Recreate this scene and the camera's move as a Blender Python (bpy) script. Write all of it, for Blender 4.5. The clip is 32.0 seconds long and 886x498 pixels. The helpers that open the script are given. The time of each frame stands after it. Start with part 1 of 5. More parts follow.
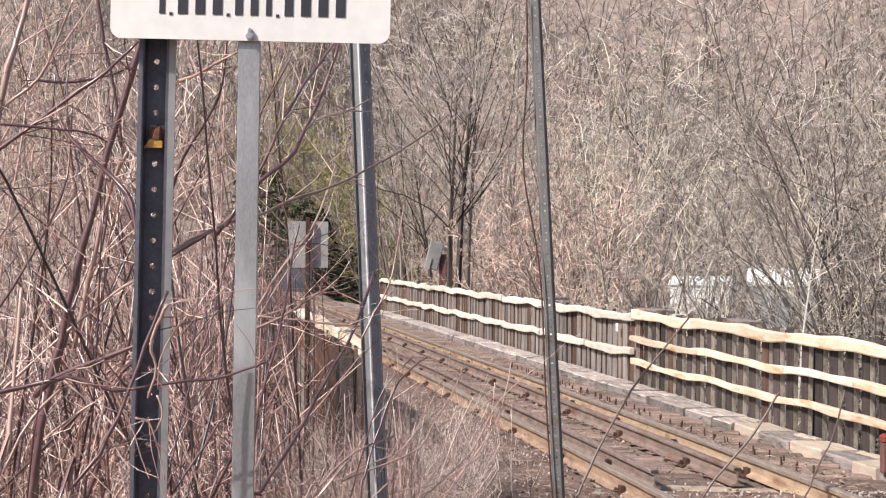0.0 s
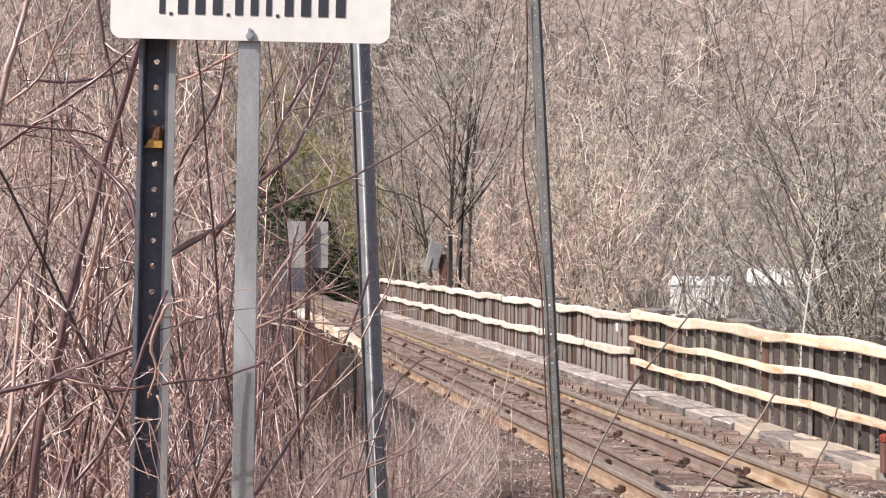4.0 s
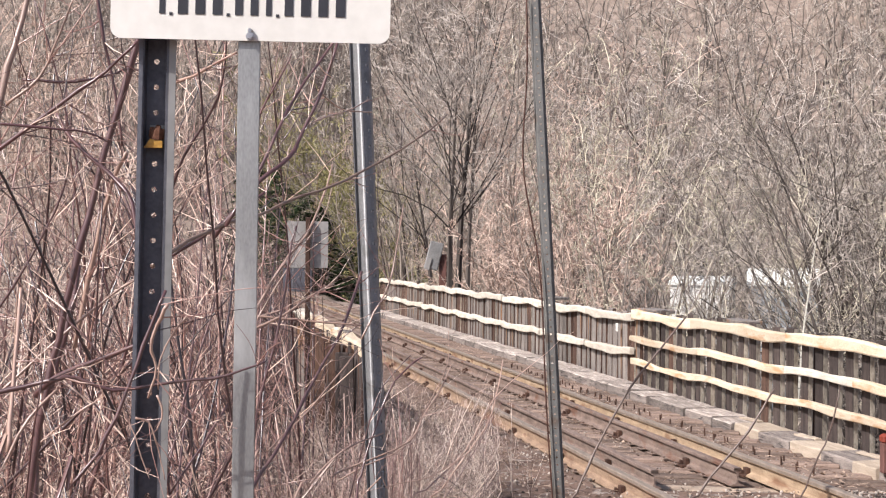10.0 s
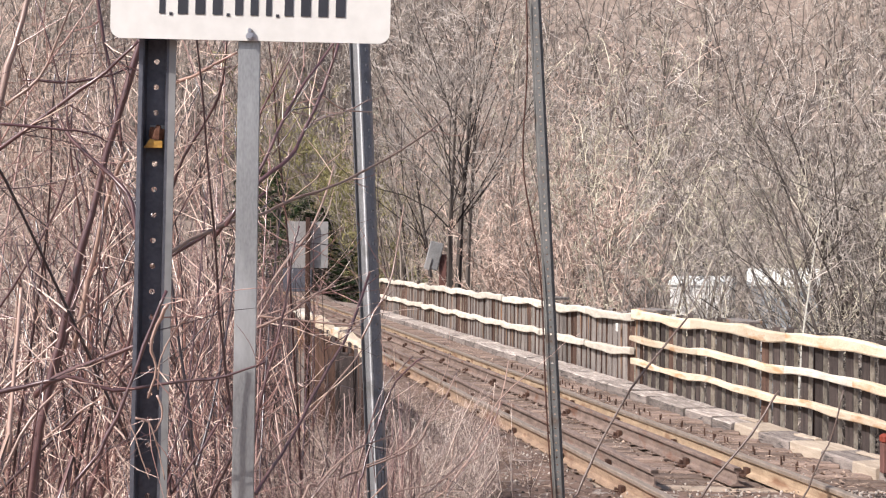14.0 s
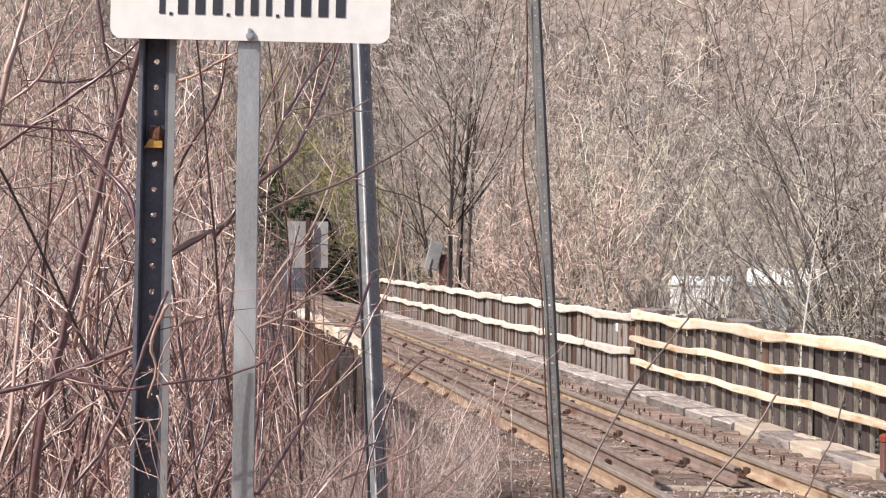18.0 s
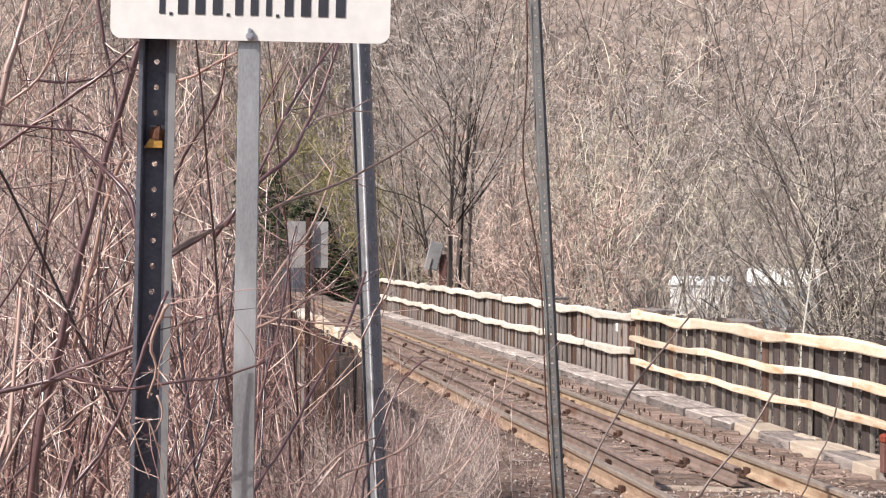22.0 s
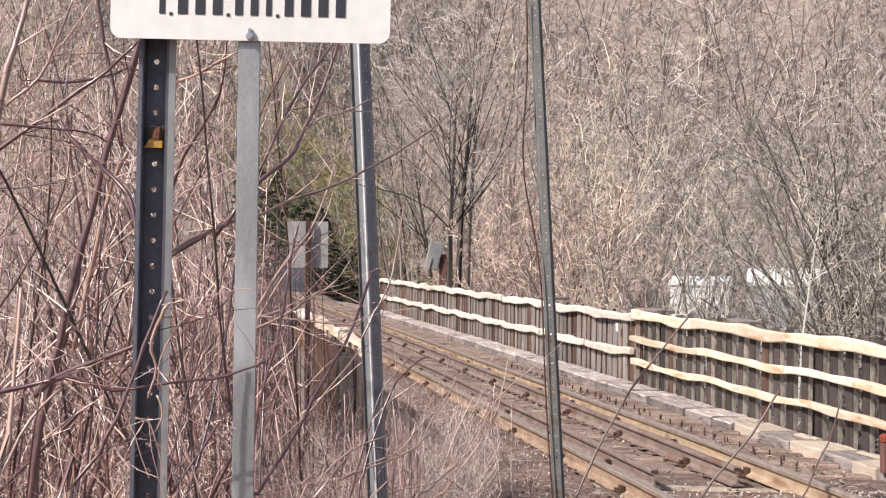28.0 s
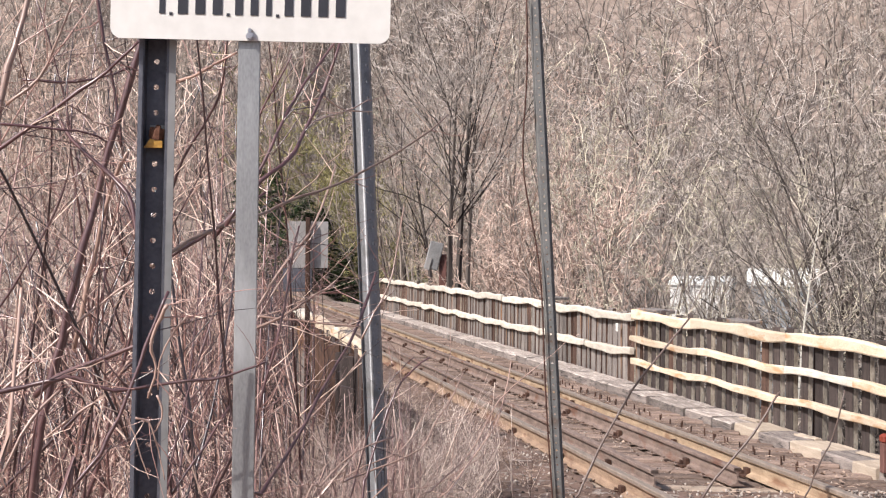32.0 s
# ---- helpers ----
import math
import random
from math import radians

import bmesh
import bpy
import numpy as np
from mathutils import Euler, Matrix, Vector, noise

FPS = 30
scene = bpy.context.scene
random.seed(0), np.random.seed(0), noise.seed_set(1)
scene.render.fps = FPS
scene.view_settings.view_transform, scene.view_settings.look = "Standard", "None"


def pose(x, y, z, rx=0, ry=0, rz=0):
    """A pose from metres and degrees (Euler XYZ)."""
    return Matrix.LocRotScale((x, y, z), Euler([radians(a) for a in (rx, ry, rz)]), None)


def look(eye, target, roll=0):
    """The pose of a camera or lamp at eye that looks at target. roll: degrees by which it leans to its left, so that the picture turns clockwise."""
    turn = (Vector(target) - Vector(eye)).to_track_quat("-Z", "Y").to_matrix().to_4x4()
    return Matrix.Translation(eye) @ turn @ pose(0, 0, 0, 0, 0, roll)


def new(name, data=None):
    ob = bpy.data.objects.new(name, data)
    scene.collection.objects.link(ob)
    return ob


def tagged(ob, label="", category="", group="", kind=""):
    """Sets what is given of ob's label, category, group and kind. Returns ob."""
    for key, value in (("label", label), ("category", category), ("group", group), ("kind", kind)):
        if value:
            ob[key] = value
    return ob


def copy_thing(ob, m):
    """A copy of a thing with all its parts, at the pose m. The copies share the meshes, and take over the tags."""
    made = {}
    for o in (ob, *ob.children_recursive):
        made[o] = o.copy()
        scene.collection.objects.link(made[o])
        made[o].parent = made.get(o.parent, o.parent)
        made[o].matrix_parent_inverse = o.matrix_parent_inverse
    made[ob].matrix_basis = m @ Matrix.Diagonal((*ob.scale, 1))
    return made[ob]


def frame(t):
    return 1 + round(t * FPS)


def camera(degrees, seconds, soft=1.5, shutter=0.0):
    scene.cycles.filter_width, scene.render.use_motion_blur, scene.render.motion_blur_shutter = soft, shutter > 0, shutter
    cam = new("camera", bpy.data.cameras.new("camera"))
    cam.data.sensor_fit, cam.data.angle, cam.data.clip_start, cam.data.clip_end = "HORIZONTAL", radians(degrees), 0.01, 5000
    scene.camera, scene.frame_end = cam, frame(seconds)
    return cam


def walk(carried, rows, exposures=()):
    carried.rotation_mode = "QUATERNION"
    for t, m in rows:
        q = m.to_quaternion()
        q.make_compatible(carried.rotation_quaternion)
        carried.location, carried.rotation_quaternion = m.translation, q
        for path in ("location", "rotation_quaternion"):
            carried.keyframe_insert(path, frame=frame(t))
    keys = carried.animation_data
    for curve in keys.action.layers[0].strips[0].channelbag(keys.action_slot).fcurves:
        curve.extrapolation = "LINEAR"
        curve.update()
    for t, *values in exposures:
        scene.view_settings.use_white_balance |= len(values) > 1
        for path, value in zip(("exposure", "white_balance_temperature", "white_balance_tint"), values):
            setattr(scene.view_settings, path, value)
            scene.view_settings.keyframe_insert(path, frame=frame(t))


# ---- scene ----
# ---- camera: stands still on a tripod, long lens ----
EYE = (0.0, 0.0, 2.12)
cam = camera(33.56, 32.0, soft=1.2)
VIEW = look(EYE, (0.0, 100.0, 2.235), 0.5)
walk(cam, [(0.0, VIEW), (32.0, VIEW)], [(0.0, 0.25, 6330, 12), (32.0, 0.25, 6330, 12)])

# ---- light: clear spring sun from behind the left shoulder ----
SUN_FROM = Vector((-0.60, -0.42, 0.68)).normalized()
world = bpy.data.worlds.new("sky")
scene.world = world
world.use_nodes = True
wn, wl = world.node_tree.nodes, world.node_tree.links
sky = wn.new("ShaderNodeTexSky")
sky.sky_type = "NISHITA"
sky.sun_disc = False
sky.sun_elevation = math.asin(SUN_FROM.z)
sky.sun_rotation = math.atan2(SUN_FROM.x, SUN_FROM.y)
sky.dust_density = 2.5
wl.new(sky.outputs[0], wn["Background"].inputs[0])
wn["Background"].inputs[1].default_value = 0.12
lamp = bpy.data.lights.new("sun", "SUN")
lamp.energy = 5.2
lamp.angle = radians(0.6)
lamp.color = (1.0, 0.955, 0.90)
sun = new("sun", lamp)
sun.matrix_world = look(SUN_FROM * 50, (0, 0, 0))


# ---- materials ----
def material(name, dark, light, scale=6.0, fine=60.0, rough=0.8, metal=0.0, bump=0.3, stretch=(1, 1, 1),
             vary=0.0, low=0.35, high=0.68, third=None, third_scale=2.0, third_amount=0.5, rel=0.01):
    """Two-scale noise between two base colours, with an optional third colour in patches, and fine relief."""
    m = bpy.data.materials.new(name)
    m.use_nodes = True
    n, k = m.node_tree.nodes, m.node_tree.links
    b = n["Principled BSDF"]
    tc, info = n.new("ShaderNodeTexCoord"), n.new("ShaderNodeObjectInfo")
    shift = n.new("ShaderNodeVectorMath")
    shift.operation = "MULTIPLY_ADD"
    shift.inputs[1].default_value = (37.0, 53.0, 29.0)
    k.new(info.outputs["Random"], shift.inputs[0])
    k.new(tc.outputs["Object"], shift.inputs[2])
    mp = n.new("ShaderNodeMapping")
    mp.inputs["Scale"].default_value = stretch
    k.new(shift.outputs[0], mp.inputs["Vector"])
    n1, n2 = n.new("ShaderNodeTexNoise"), n.new("ShaderNodeTexNoise")
    for node, s, d in ((n1, scale, 5.0), (n2, fine, 3.0)):
        node.inputs["Scale"].default_value = s
        node.inputs["Detail"].default_value = d
        k.new(mp.outputs[0], node.inputs["Vector"])
    mix = n.new("ShaderNodeMath")
    mix.operation = "MULTIPLY_ADD"
    mix.inputs[1].default_value = 0.45
    k.new(n2.outputs["Fac"], mix.inputs[0])
    half = n.new("ShaderNodeMath")
    half.operation = "MULTIPLY"
    half.inputs[1].default_value = 0.55
    k.new(n1.outputs["Fac"], half.inputs[0])
    k.new(half.outputs[0], mix.inputs[2])
    ramp = n.new("ShaderNodeValToRGB")
    ramp.color_ramp.elements[0].position, ramp.color_ramp.elements[1].position = low, high
    ramp.color_ramp.elements[0].color, ramp.color_ramp.elements[1].color = (*dark, 1), (*light, 1)
    k.new(mix.outputs[0], ramp.inputs[0])
    colour = ramp.outputs[0]
    if third:
        n3 = n.new("ShaderNodeTexNoise")
        n3.inputs["Scale"].default_value = third_scale
        n3.inputs["Detail"].default_value = 6.0
        k.new(mp.outputs[0], n3.inputs["Vector"])
        r3 = n.new("ShaderNodeValToRGB")
        r3.color_ramp.elements[0].position, r3.color_ramp.elements[1].position = 0.62 - third_amount * 0.3, 0.72 - third_amount * 0.2
        k.new(n3.outputs["Fac"], r3.inputs[0])
        mx = n.new("ShaderNodeMixRGB")
        mx.inputs[2].default_value = (*third, 1)
        k.new(r3.outputs[0], mx.inputs[0])
        k.new(colour, mx.inputs[1])
        colour = mx.outputs[0]
    if vary:
        hsv = n.new("ShaderNodeHueSaturation")
        mr = n.new("ShaderNodeMapRange")
        mr.inputs["To Min"].default_value, mr.inputs["To Max"].default_value = 1 - vary, 1 + vary
        k.new(info.outputs["Random"], mr.inputs["Value"])
        k.new(mr.outputs[0], hsv.inputs["Value"])
        k.new(colour, hsv.inputs["Color"])
        colour = hsv.outputs[0]
    k.new(colour, b.inputs["Base Color"])
    b.inputs["Roughness"].default_value = rough
    b.inputs["Metallic"].default_value = metal
    if rough > 0.6:
        b.inputs["Specular IOR Level"].default_value = 0.25
    if bump:
        bp = n.new("ShaderNodeBump")
        bp.inputs["Strength"].default_value = bump
        bp.inputs["Distance"].default_value = rel
        k.new(mix.outputs[0], bp.inputs["Height"])
        k.new(bp.outputs[0], b.inputs["Normal"])
    return m


def plant(name, dark, light, vary=0.2, rough=0.75, sheen=0.25, scale=3.0, mid=None):
    """Bark or stalk: colour differs from twig to twig and along each one."""
    m = bpy.data.materials.new(name)
    m.use_nodes = True
    n, k = m.node_tree.nodes, m.node_tree.links
    b = n["Principled BSDF"]
    geo, tc = n.new("ShaderNodeNewGeometry"), n.new("ShaderNodeTexCoord")
    noi = n.new("ShaderNodeTexNoise")
    noi.inputs["Scale"].default_value = scale
    noi.inputs["Detail"].default_value = 4.0
    k.new(tc.outputs["Object"], noi.inputs["Vector"])
    add = n.new("ShaderNodeMath")
    add.operation = "MULTIPLY_ADD"
    add.inputs[1].default_value = 0.85
    k.new(geo.outputs["Random Per Island"], add.inputs[0])
    sc = n.new("ShaderNodeMath")
    sc.operation = "MULTIPLY"
    sc.inputs[1].default_value = 0.32
    k.new(noi.outputs["Fac"], sc.inputs[0])
    k.new(sc.outputs[0], add.inputs[2])
    ramp = n.new("ShaderNodeValToRGB")
    ramp.color_ramp.elements[0].position, ramp.color_ramp.elements[1].position = 0.2, 0.85
    ramp.color_ramp.elements[0].color, ramp.color_ramp.elements[1].color = (*dark, 1), (*light, 1)
    if mid:
        ramp.color_ramp.elements[0].position, ramp.color_ramp.elements[1].position = 0.26, 0.88
        ramp.color_ramp.elements.new(0.66).color = (*mid, 1)
    k.new(add.outputs[0], ramp.inputs[0])
    hsv, info, mr = n.new("ShaderNodeHueSaturation"), n.new("ShaderNodeObjectInfo"), n.new("ShaderNodeMapRange")
    mr.inputs["To Min"].default_value, mr.inputs["To Max"].default_value = 1 - vary, 1 + vary
    k.new(info.outputs["Random"], mr.inputs["Value"])
    k.new(mr.outputs[0], hsv.inputs["Value"])
    k.new(ramp.outputs[0], hsv.inputs["Color"])
    k.new(hsv.outputs[0], b.inputs["Base Color"])
    b.inputs["Roughness"].default_value = rough
    b.inputs["Specular IOR Level"].default_value = sheen
    return m


M = {
    "soil": material("soil_and_litter", (0.075, 0.046, 0.035), (0.26, 0.172, 0.132), 1.6, 26.0, 0.95, bump=0.8, third=(0.30, 0.25, 0.215), third_scale=9.0, third_amount=0.2, rel=0.03),
    "hill": material("leaf_litter_slope", (0.135, 0.10, 0.084), (0.41, 0.325, 0.268), 1.3, 9.0, 0.95, bump=1.0, rel=0.1),
    "tie": material("weathered_tie", (0.092, 0.061, 0.047), (0.335, 0.247, 0.20), 3.0, 30.0, 0.9, bump=0.7, stretch=(1.2, 9, 9), vary=0.3, rel=0.012),
    "tie_pale": material("pale_tan_tie", (0.22, 0.165, 0.125), (0.52, 0.42, 0.33), 3.0, 30.0, 0.9, bump=0.7, stretch=(1.2, 9, 9), rel=0.012),
    "kerb": material("weathered_timber", (0.11, 0.092, 0.084), (0.36, 0.305, 0.27), 2.0, 22.0, 0.9, bump=0.7, stretch=(9, 1.2, 9), vary=0.25, third=(0.07, 0.06, 0.058), third_scale=3.0, third_amount=0.25, rel=0.012),
    "kerb_top": material("bleached_timber_top", (0.20, 0.165, 0.145), (0.55, 0.465, 0.405), 2.0, 22.0, 0.9, bump=0.7, stretch=(9, 1.2, 9), vary=0.2, third=(0.62, 0.55, 0.49), third_scale=2.5, third_amount=0.3, rel=0.012),
    "freshkerb": material("sawn_timber", (0.35, 0.28, 0.215), (0.58, 0.48, 0.38), 2.0, 22.0, 0.8, bump=0.5, stretch=(9, 1.2, 9), vary=0.12),
    "rail_rust": material("rusty_rail_steel", (0.25, 0.172, 0.112), (0.51, 0.38, 0.258), 4.0, 40.0, 0.8, bump=0.35, stretch=(4, 1, 4), third=(0.21, 0.118, 0.072), third_scale=1.5, third_amount=0.22),
    "rail_brown": material("brown_rail_steel", (0.20, 0.132, 0.093), (0.41, 0.29, 0.20), 4.0, 40.0, 0.8, bump=0.35, stretch=(4, 1, 4), third=(0.17, 0.09, 0.06), third_scale=1.5, third_amount=0.25),
    "rail_head": material("worn_rail_head", (0.23, 0.18, 0.142), (0.42, 0.34, 0.275), 5.0, 40.0, 0.45, metal=0.3, bump=0.1, stretch=(6, 0.6, 1)),
    "guard_rust": material("brown_guard_rail_steel", (0.12, 0.085, 0.071), (0.305, 0.227, 0.187), 4.0, 40.0, 0.8, bump=0.4, stretch=(4, 1, 4), third=(0.15, 0.082, 0.058), third_scale=2.0, third_amount=0.2),
    "iron": material("rusted_iron", (0.04, 0.024, 0.02), (0.13, 0.07, 0.048), 9.0, 60.0, 0.75, metal=0.2, bump=0.4, vary=0.25),
    "rail_wood": material("fresh_sawn_wood", (0.50, 0.38, 0.26), (0.76, 0.65, 0.51), 1.2, 16.0, 0.75, bump=0.35, stretch=(9, 0.9, 7), vary=0.18, third=(0.48, 0.29, 0.16), third_scale=1.1, third_amount=0.22),
    "rail_old": material("bleached_split_wood", (0.46, 0.40, 0.33), (0.78, 0.71, 0.60), 2.0, 18.0, 0.85, bump=0.5, stretch=(9, 1.2, 7), vary=0.12),
    "board_dark": material("dark_board", (0.028, 0.022, 0.021), (0.10, 0.076, 0.068), 3.0, 25.0, 0.85, bump=0.5, stretch=(6, 6, 0.8), vary=0.35),
    "board_edge": material("lichened_board_edge", (0.20, 0.165, 0.13), (0.55, 0.48, 0.39), 12.0, 50.0, 0.9, bump=0.6, stretch=(3, 3, 1), vary=0.25),
    "board_grey": material("grey_weathered_board", (0.10, 0.085, 0.078), (0.27, 0.235, 0.21), 3.0, 25.0, 0.9, bump=0.5, stretch=(6, 6, 0.7), vary=0.35, third=(0.24, 0.13, 0.07), third_scale=1.0, third_amount=0.15),
    "board_rust": material("rust_brown_board", (0.085, 0.050, 0.037), (0.22, 0.132, 0.096), 3.0, 25.0, 0.9, bump=0.5, stretch=(6, 6, 0.7), vary=0.2),
    "board_brown": material("brown_weathered_board", (0.038, 0.022, 0.019), (0.16, 0.094, 0.067), 3.0, 25.0, 0.9, bump=0.5, stretch=(6, 6, 0.7), vary=0.35),
    "galv": material("galvanised_steel", (0.22, 0.22, 0.228), (0.32, 0.32, 0.328), 20.0, 160.0, 0.45, metal=0.85, bump=0.0, third=(0.16, 0.155, 0.155), third_scale=9.0, third_amount=0.1),
    "galv_dull": material("dull_galvanised_steel", (0.125, 0.122, 0.115), (0.21, 0.205, 0.195), 12.0, 90.0, 0.6, metal=0.15, bump=0.12, third=(0.13, 0.10, 0.08), third_scale=6.0, third_amount=0.15),
    "postdark": material("dark_weathered_steel", (0.074, 0.073, 0.087), (0.145, 0.143, 0.165), 14.0, 120.0, 0.5, metal=0.3, bump=0.12, third=(0.12, 0.12, 0.13), third_scale=22.0, third_amount=0.05),
    "alu": material("brushed_aluminium", (0.30, 0.297, 0.295), (0.45, 0.445, 0.44), 4.0, 90.0, 0.48, metal=0.8, bump=0.05, stretch=(3, 3, 1), third=(0.64, 0.64, 0.63), third_scale=2.0, third_amount=0.25),
    "flange": material("blue_grey_steel", (0.10, 0.10, 0.118), (0.18, 0.18, 0.205), 8.0, 90.0, 0.5, metal=0.3, bump=0.08),
    "white": material("white_sign_sheet", (0.66, 0.63, 0.585), (0.77, 0.735, 0.69), 3.0, 40.0, 0.55, bump=0.02),
    "black": material("black_print", (0.015, 0.015, 0.022), (0.03, 0.03, 0.04), 9.0, 60.0, 0.5, bump=0.0),
    "signback": material("bare_sign_back", (0.25, 0.235, 0.225), (0.38, 0.36, 0.34), 3.0, 30.0, 0.55, metal=0.15, bump=0.05),
    "bolt": material("zinc_bolt", (0.35, 0.34, 0.36), (0.6, 0.58, 0.6), 40.0, 200.0, 0.35, metal=0.9, bump=0.05),
    "clip": material("rusty_yellow_clip", (0.32, 0.15, 0.03), (0.56, 0.31, 0.05), 30.0, 160.0, 0.55, bump=0.2, third=(0.10, 0.035, 0.02), third_scale=26.0, third_amount=0.55),
    "red": material("faded_red_paint", (0.13, 0.022, 0.013), (0.30, 0.05, 0.022), 8.0, 60.0, 0.6, bump=0.1),
    "redold": material("dull_red_paint", (0.11, 0.055, 0.045), (0.19, 0.09, 0.075), 4.0, 30.0, 0.7, bump=0.1),
    "greybox": material("grey_painted_steel", (0.20, 0.195, 0.19), (0.32, 0.31, 0.30), 3.0, 25.0, 0.5, metal=0.2, bump=0.05),
    "wire": material("rusty_wire", (0.04, 0.02, 0.015), (0.13, 0.06, 0.045), 30.0, 120.0, 0.7, bump=0.1),
    "wall_white": material("white_siding", (0.78, 0.76, 0.72), (0.88, 0.86, 0.82), 1.0, 12.0, 0.7, bump=0.1),
    "wall_grey": material("grey_siding", (0.20, 0.22, 0.24), (0.33, 0.35, 0.37), 1.0, 12.0, 0.75, bump=0.1),
    "roof_bright": material("pale_metal_roof", (0.80, 0.82, 0.78), (0.92, 0.93, 0.90), 1.0, 12.0, 0.4, bump=0.05),
    "glass": material("dark_window_glass", (0.02, 0.025, 0.03), (0.05, 0.055, 0.06), 2.0, 9.0, 0.1, bump=0.0),
    "branch": plant("brown_branch_bark", (0.05, 0.034, 0.029), (0.30, 0.205, 0.155), 0.15, 0.33, 0.9, 9.0),
    "stalk": plant("brown_stalk", (0.04, 0.028, 0.026), (0.18, 0.12, 0.095), 0.15, 0.4, 0.6, 9.0),
    # Thicket ramps run very dark to pale: sunlit highlights put into the bark colour.
    "shrub": plant("red_brown_shrub_bark", (0.022, 0.010, 0.012), (0.42, 0.245, 0.20), 0.25, 0.30, 1.0, 9.0, (0.098, 0.042, 0.042)),
    "twig": plant("tan_twig_bark", (0.04, 0.017, 0.019), (0.99, 0.755, 0.62), 0.2, 0.30, 0.9, 9.0, (0.33, 0.165, 0.135)),
    "brush": plant("purple_brown_brush", (0.05, 0.026, 0.027), (0.70, 0.50, 0.42), 0.2, 0.45, 0.6, 9.0, (0.29, 0.165, 0.145)),
    "bramble": plant("pale_dry_bramble", (0.09, 0.055, 0.048), (0.96, 0.80, 0.69), 0.15, 0.5, 0.5, 9.0, (0.42, 0.30, 0.255)),
    "cane": plant("tan_cane_bark", (0.055, 0.025, 0.022), (0.54, 0.36, 0.285), 0.2, 0.33, 0.8, 9.0),
    "straw": plant("dry_grass", (0.18, 0.122, 0.097), (0.68, 0.54, 0.445), 0.15, 0.75, 0.25, 6.0),
    # Woods: dark ends of bark and twigs lifted, hazy air put into the colour.
    "bark": plant("grey_brown_bark", (0.11, 0.092, 0.08), (0.36, 0.305, 0.26), 0.25, 0.9, 0.15, 2.0),
    "bark_dark": plant("dark_wet_bark", (0.062, 0.05, 0.044), (0.19, 0.155, 0.135), 0.2, 0.9, 0.15, 2.0),
    "bark_trunk": plant("black_brown_bark", (0.032, 0.026, 0.024), (0.12, 0.10, 0.088), 0.2, 0.9, 0.15, 2.0),
    "fine_tan": plant("tan_fine_twigs", (0.25, 0.224, 0.168), (0.56, 0.50, 0.39), 0.3, 0.85, 0.2, 1.0),
    "fine": plant("pale_fine_twigs", (0.255, 0.223, 0.197), (0.59, 0.515, 0.455), 0.3, 0.85, 0.2, 1.0),
    "fine_dark": plant("dark_fine_twigs", (0.17, 0.147, 0.126), (0.46, 0.40, 0.345), 0.3, 0.85, 0.2, 1.0),
    "fine_red": plant("rusty_fine_twigs", (0.29, 0.205, 0.168), (0.66, 0.505, 0.42), 0.2, 0.85, 0.2, 1.0),
    "fine_olive": plant("olive_fine_twigs", (0.14, 0.13, 0.052), (0.40, 0.355, 0.17), 0.2, 0.85, 0.2, 1.0),
    "birch": material("white_birch_bark", (0.45, 0.42, 0.36), (0.80, 0.76, 0.66), 4.0, 30.0, 0.7, bump=0.2, stretch=(1, 1, 4), third=(0.06, 0.05, 0.05), third_scale=5.0, third_amount=0.25),
    "needle": plant("dark_conifer_needles", (0.012, 0.020, 0.010), (0.05, 0.075, 0.03), 0.2, 0.7, 0.2, 2.0),
}


def brushed(m, amount):
    """Draws the gloss of a post out along its length."""
    n, k = m.node_tree.nodes, m.node_tree.links
    t = n.new("ShaderNodeTangent")
    t.direction_type, t.axis = "RADIAL", "Z"
    b = n["Principled BSDF"]
    b.inputs["Anisotropic"].default_value = amount
    b.inputs["Anisotropic Rotation"].default_value = 0.25
    k.new(t.outputs[0], b.inputs["Tangent"])


brushed(M["galv"], 0.9)


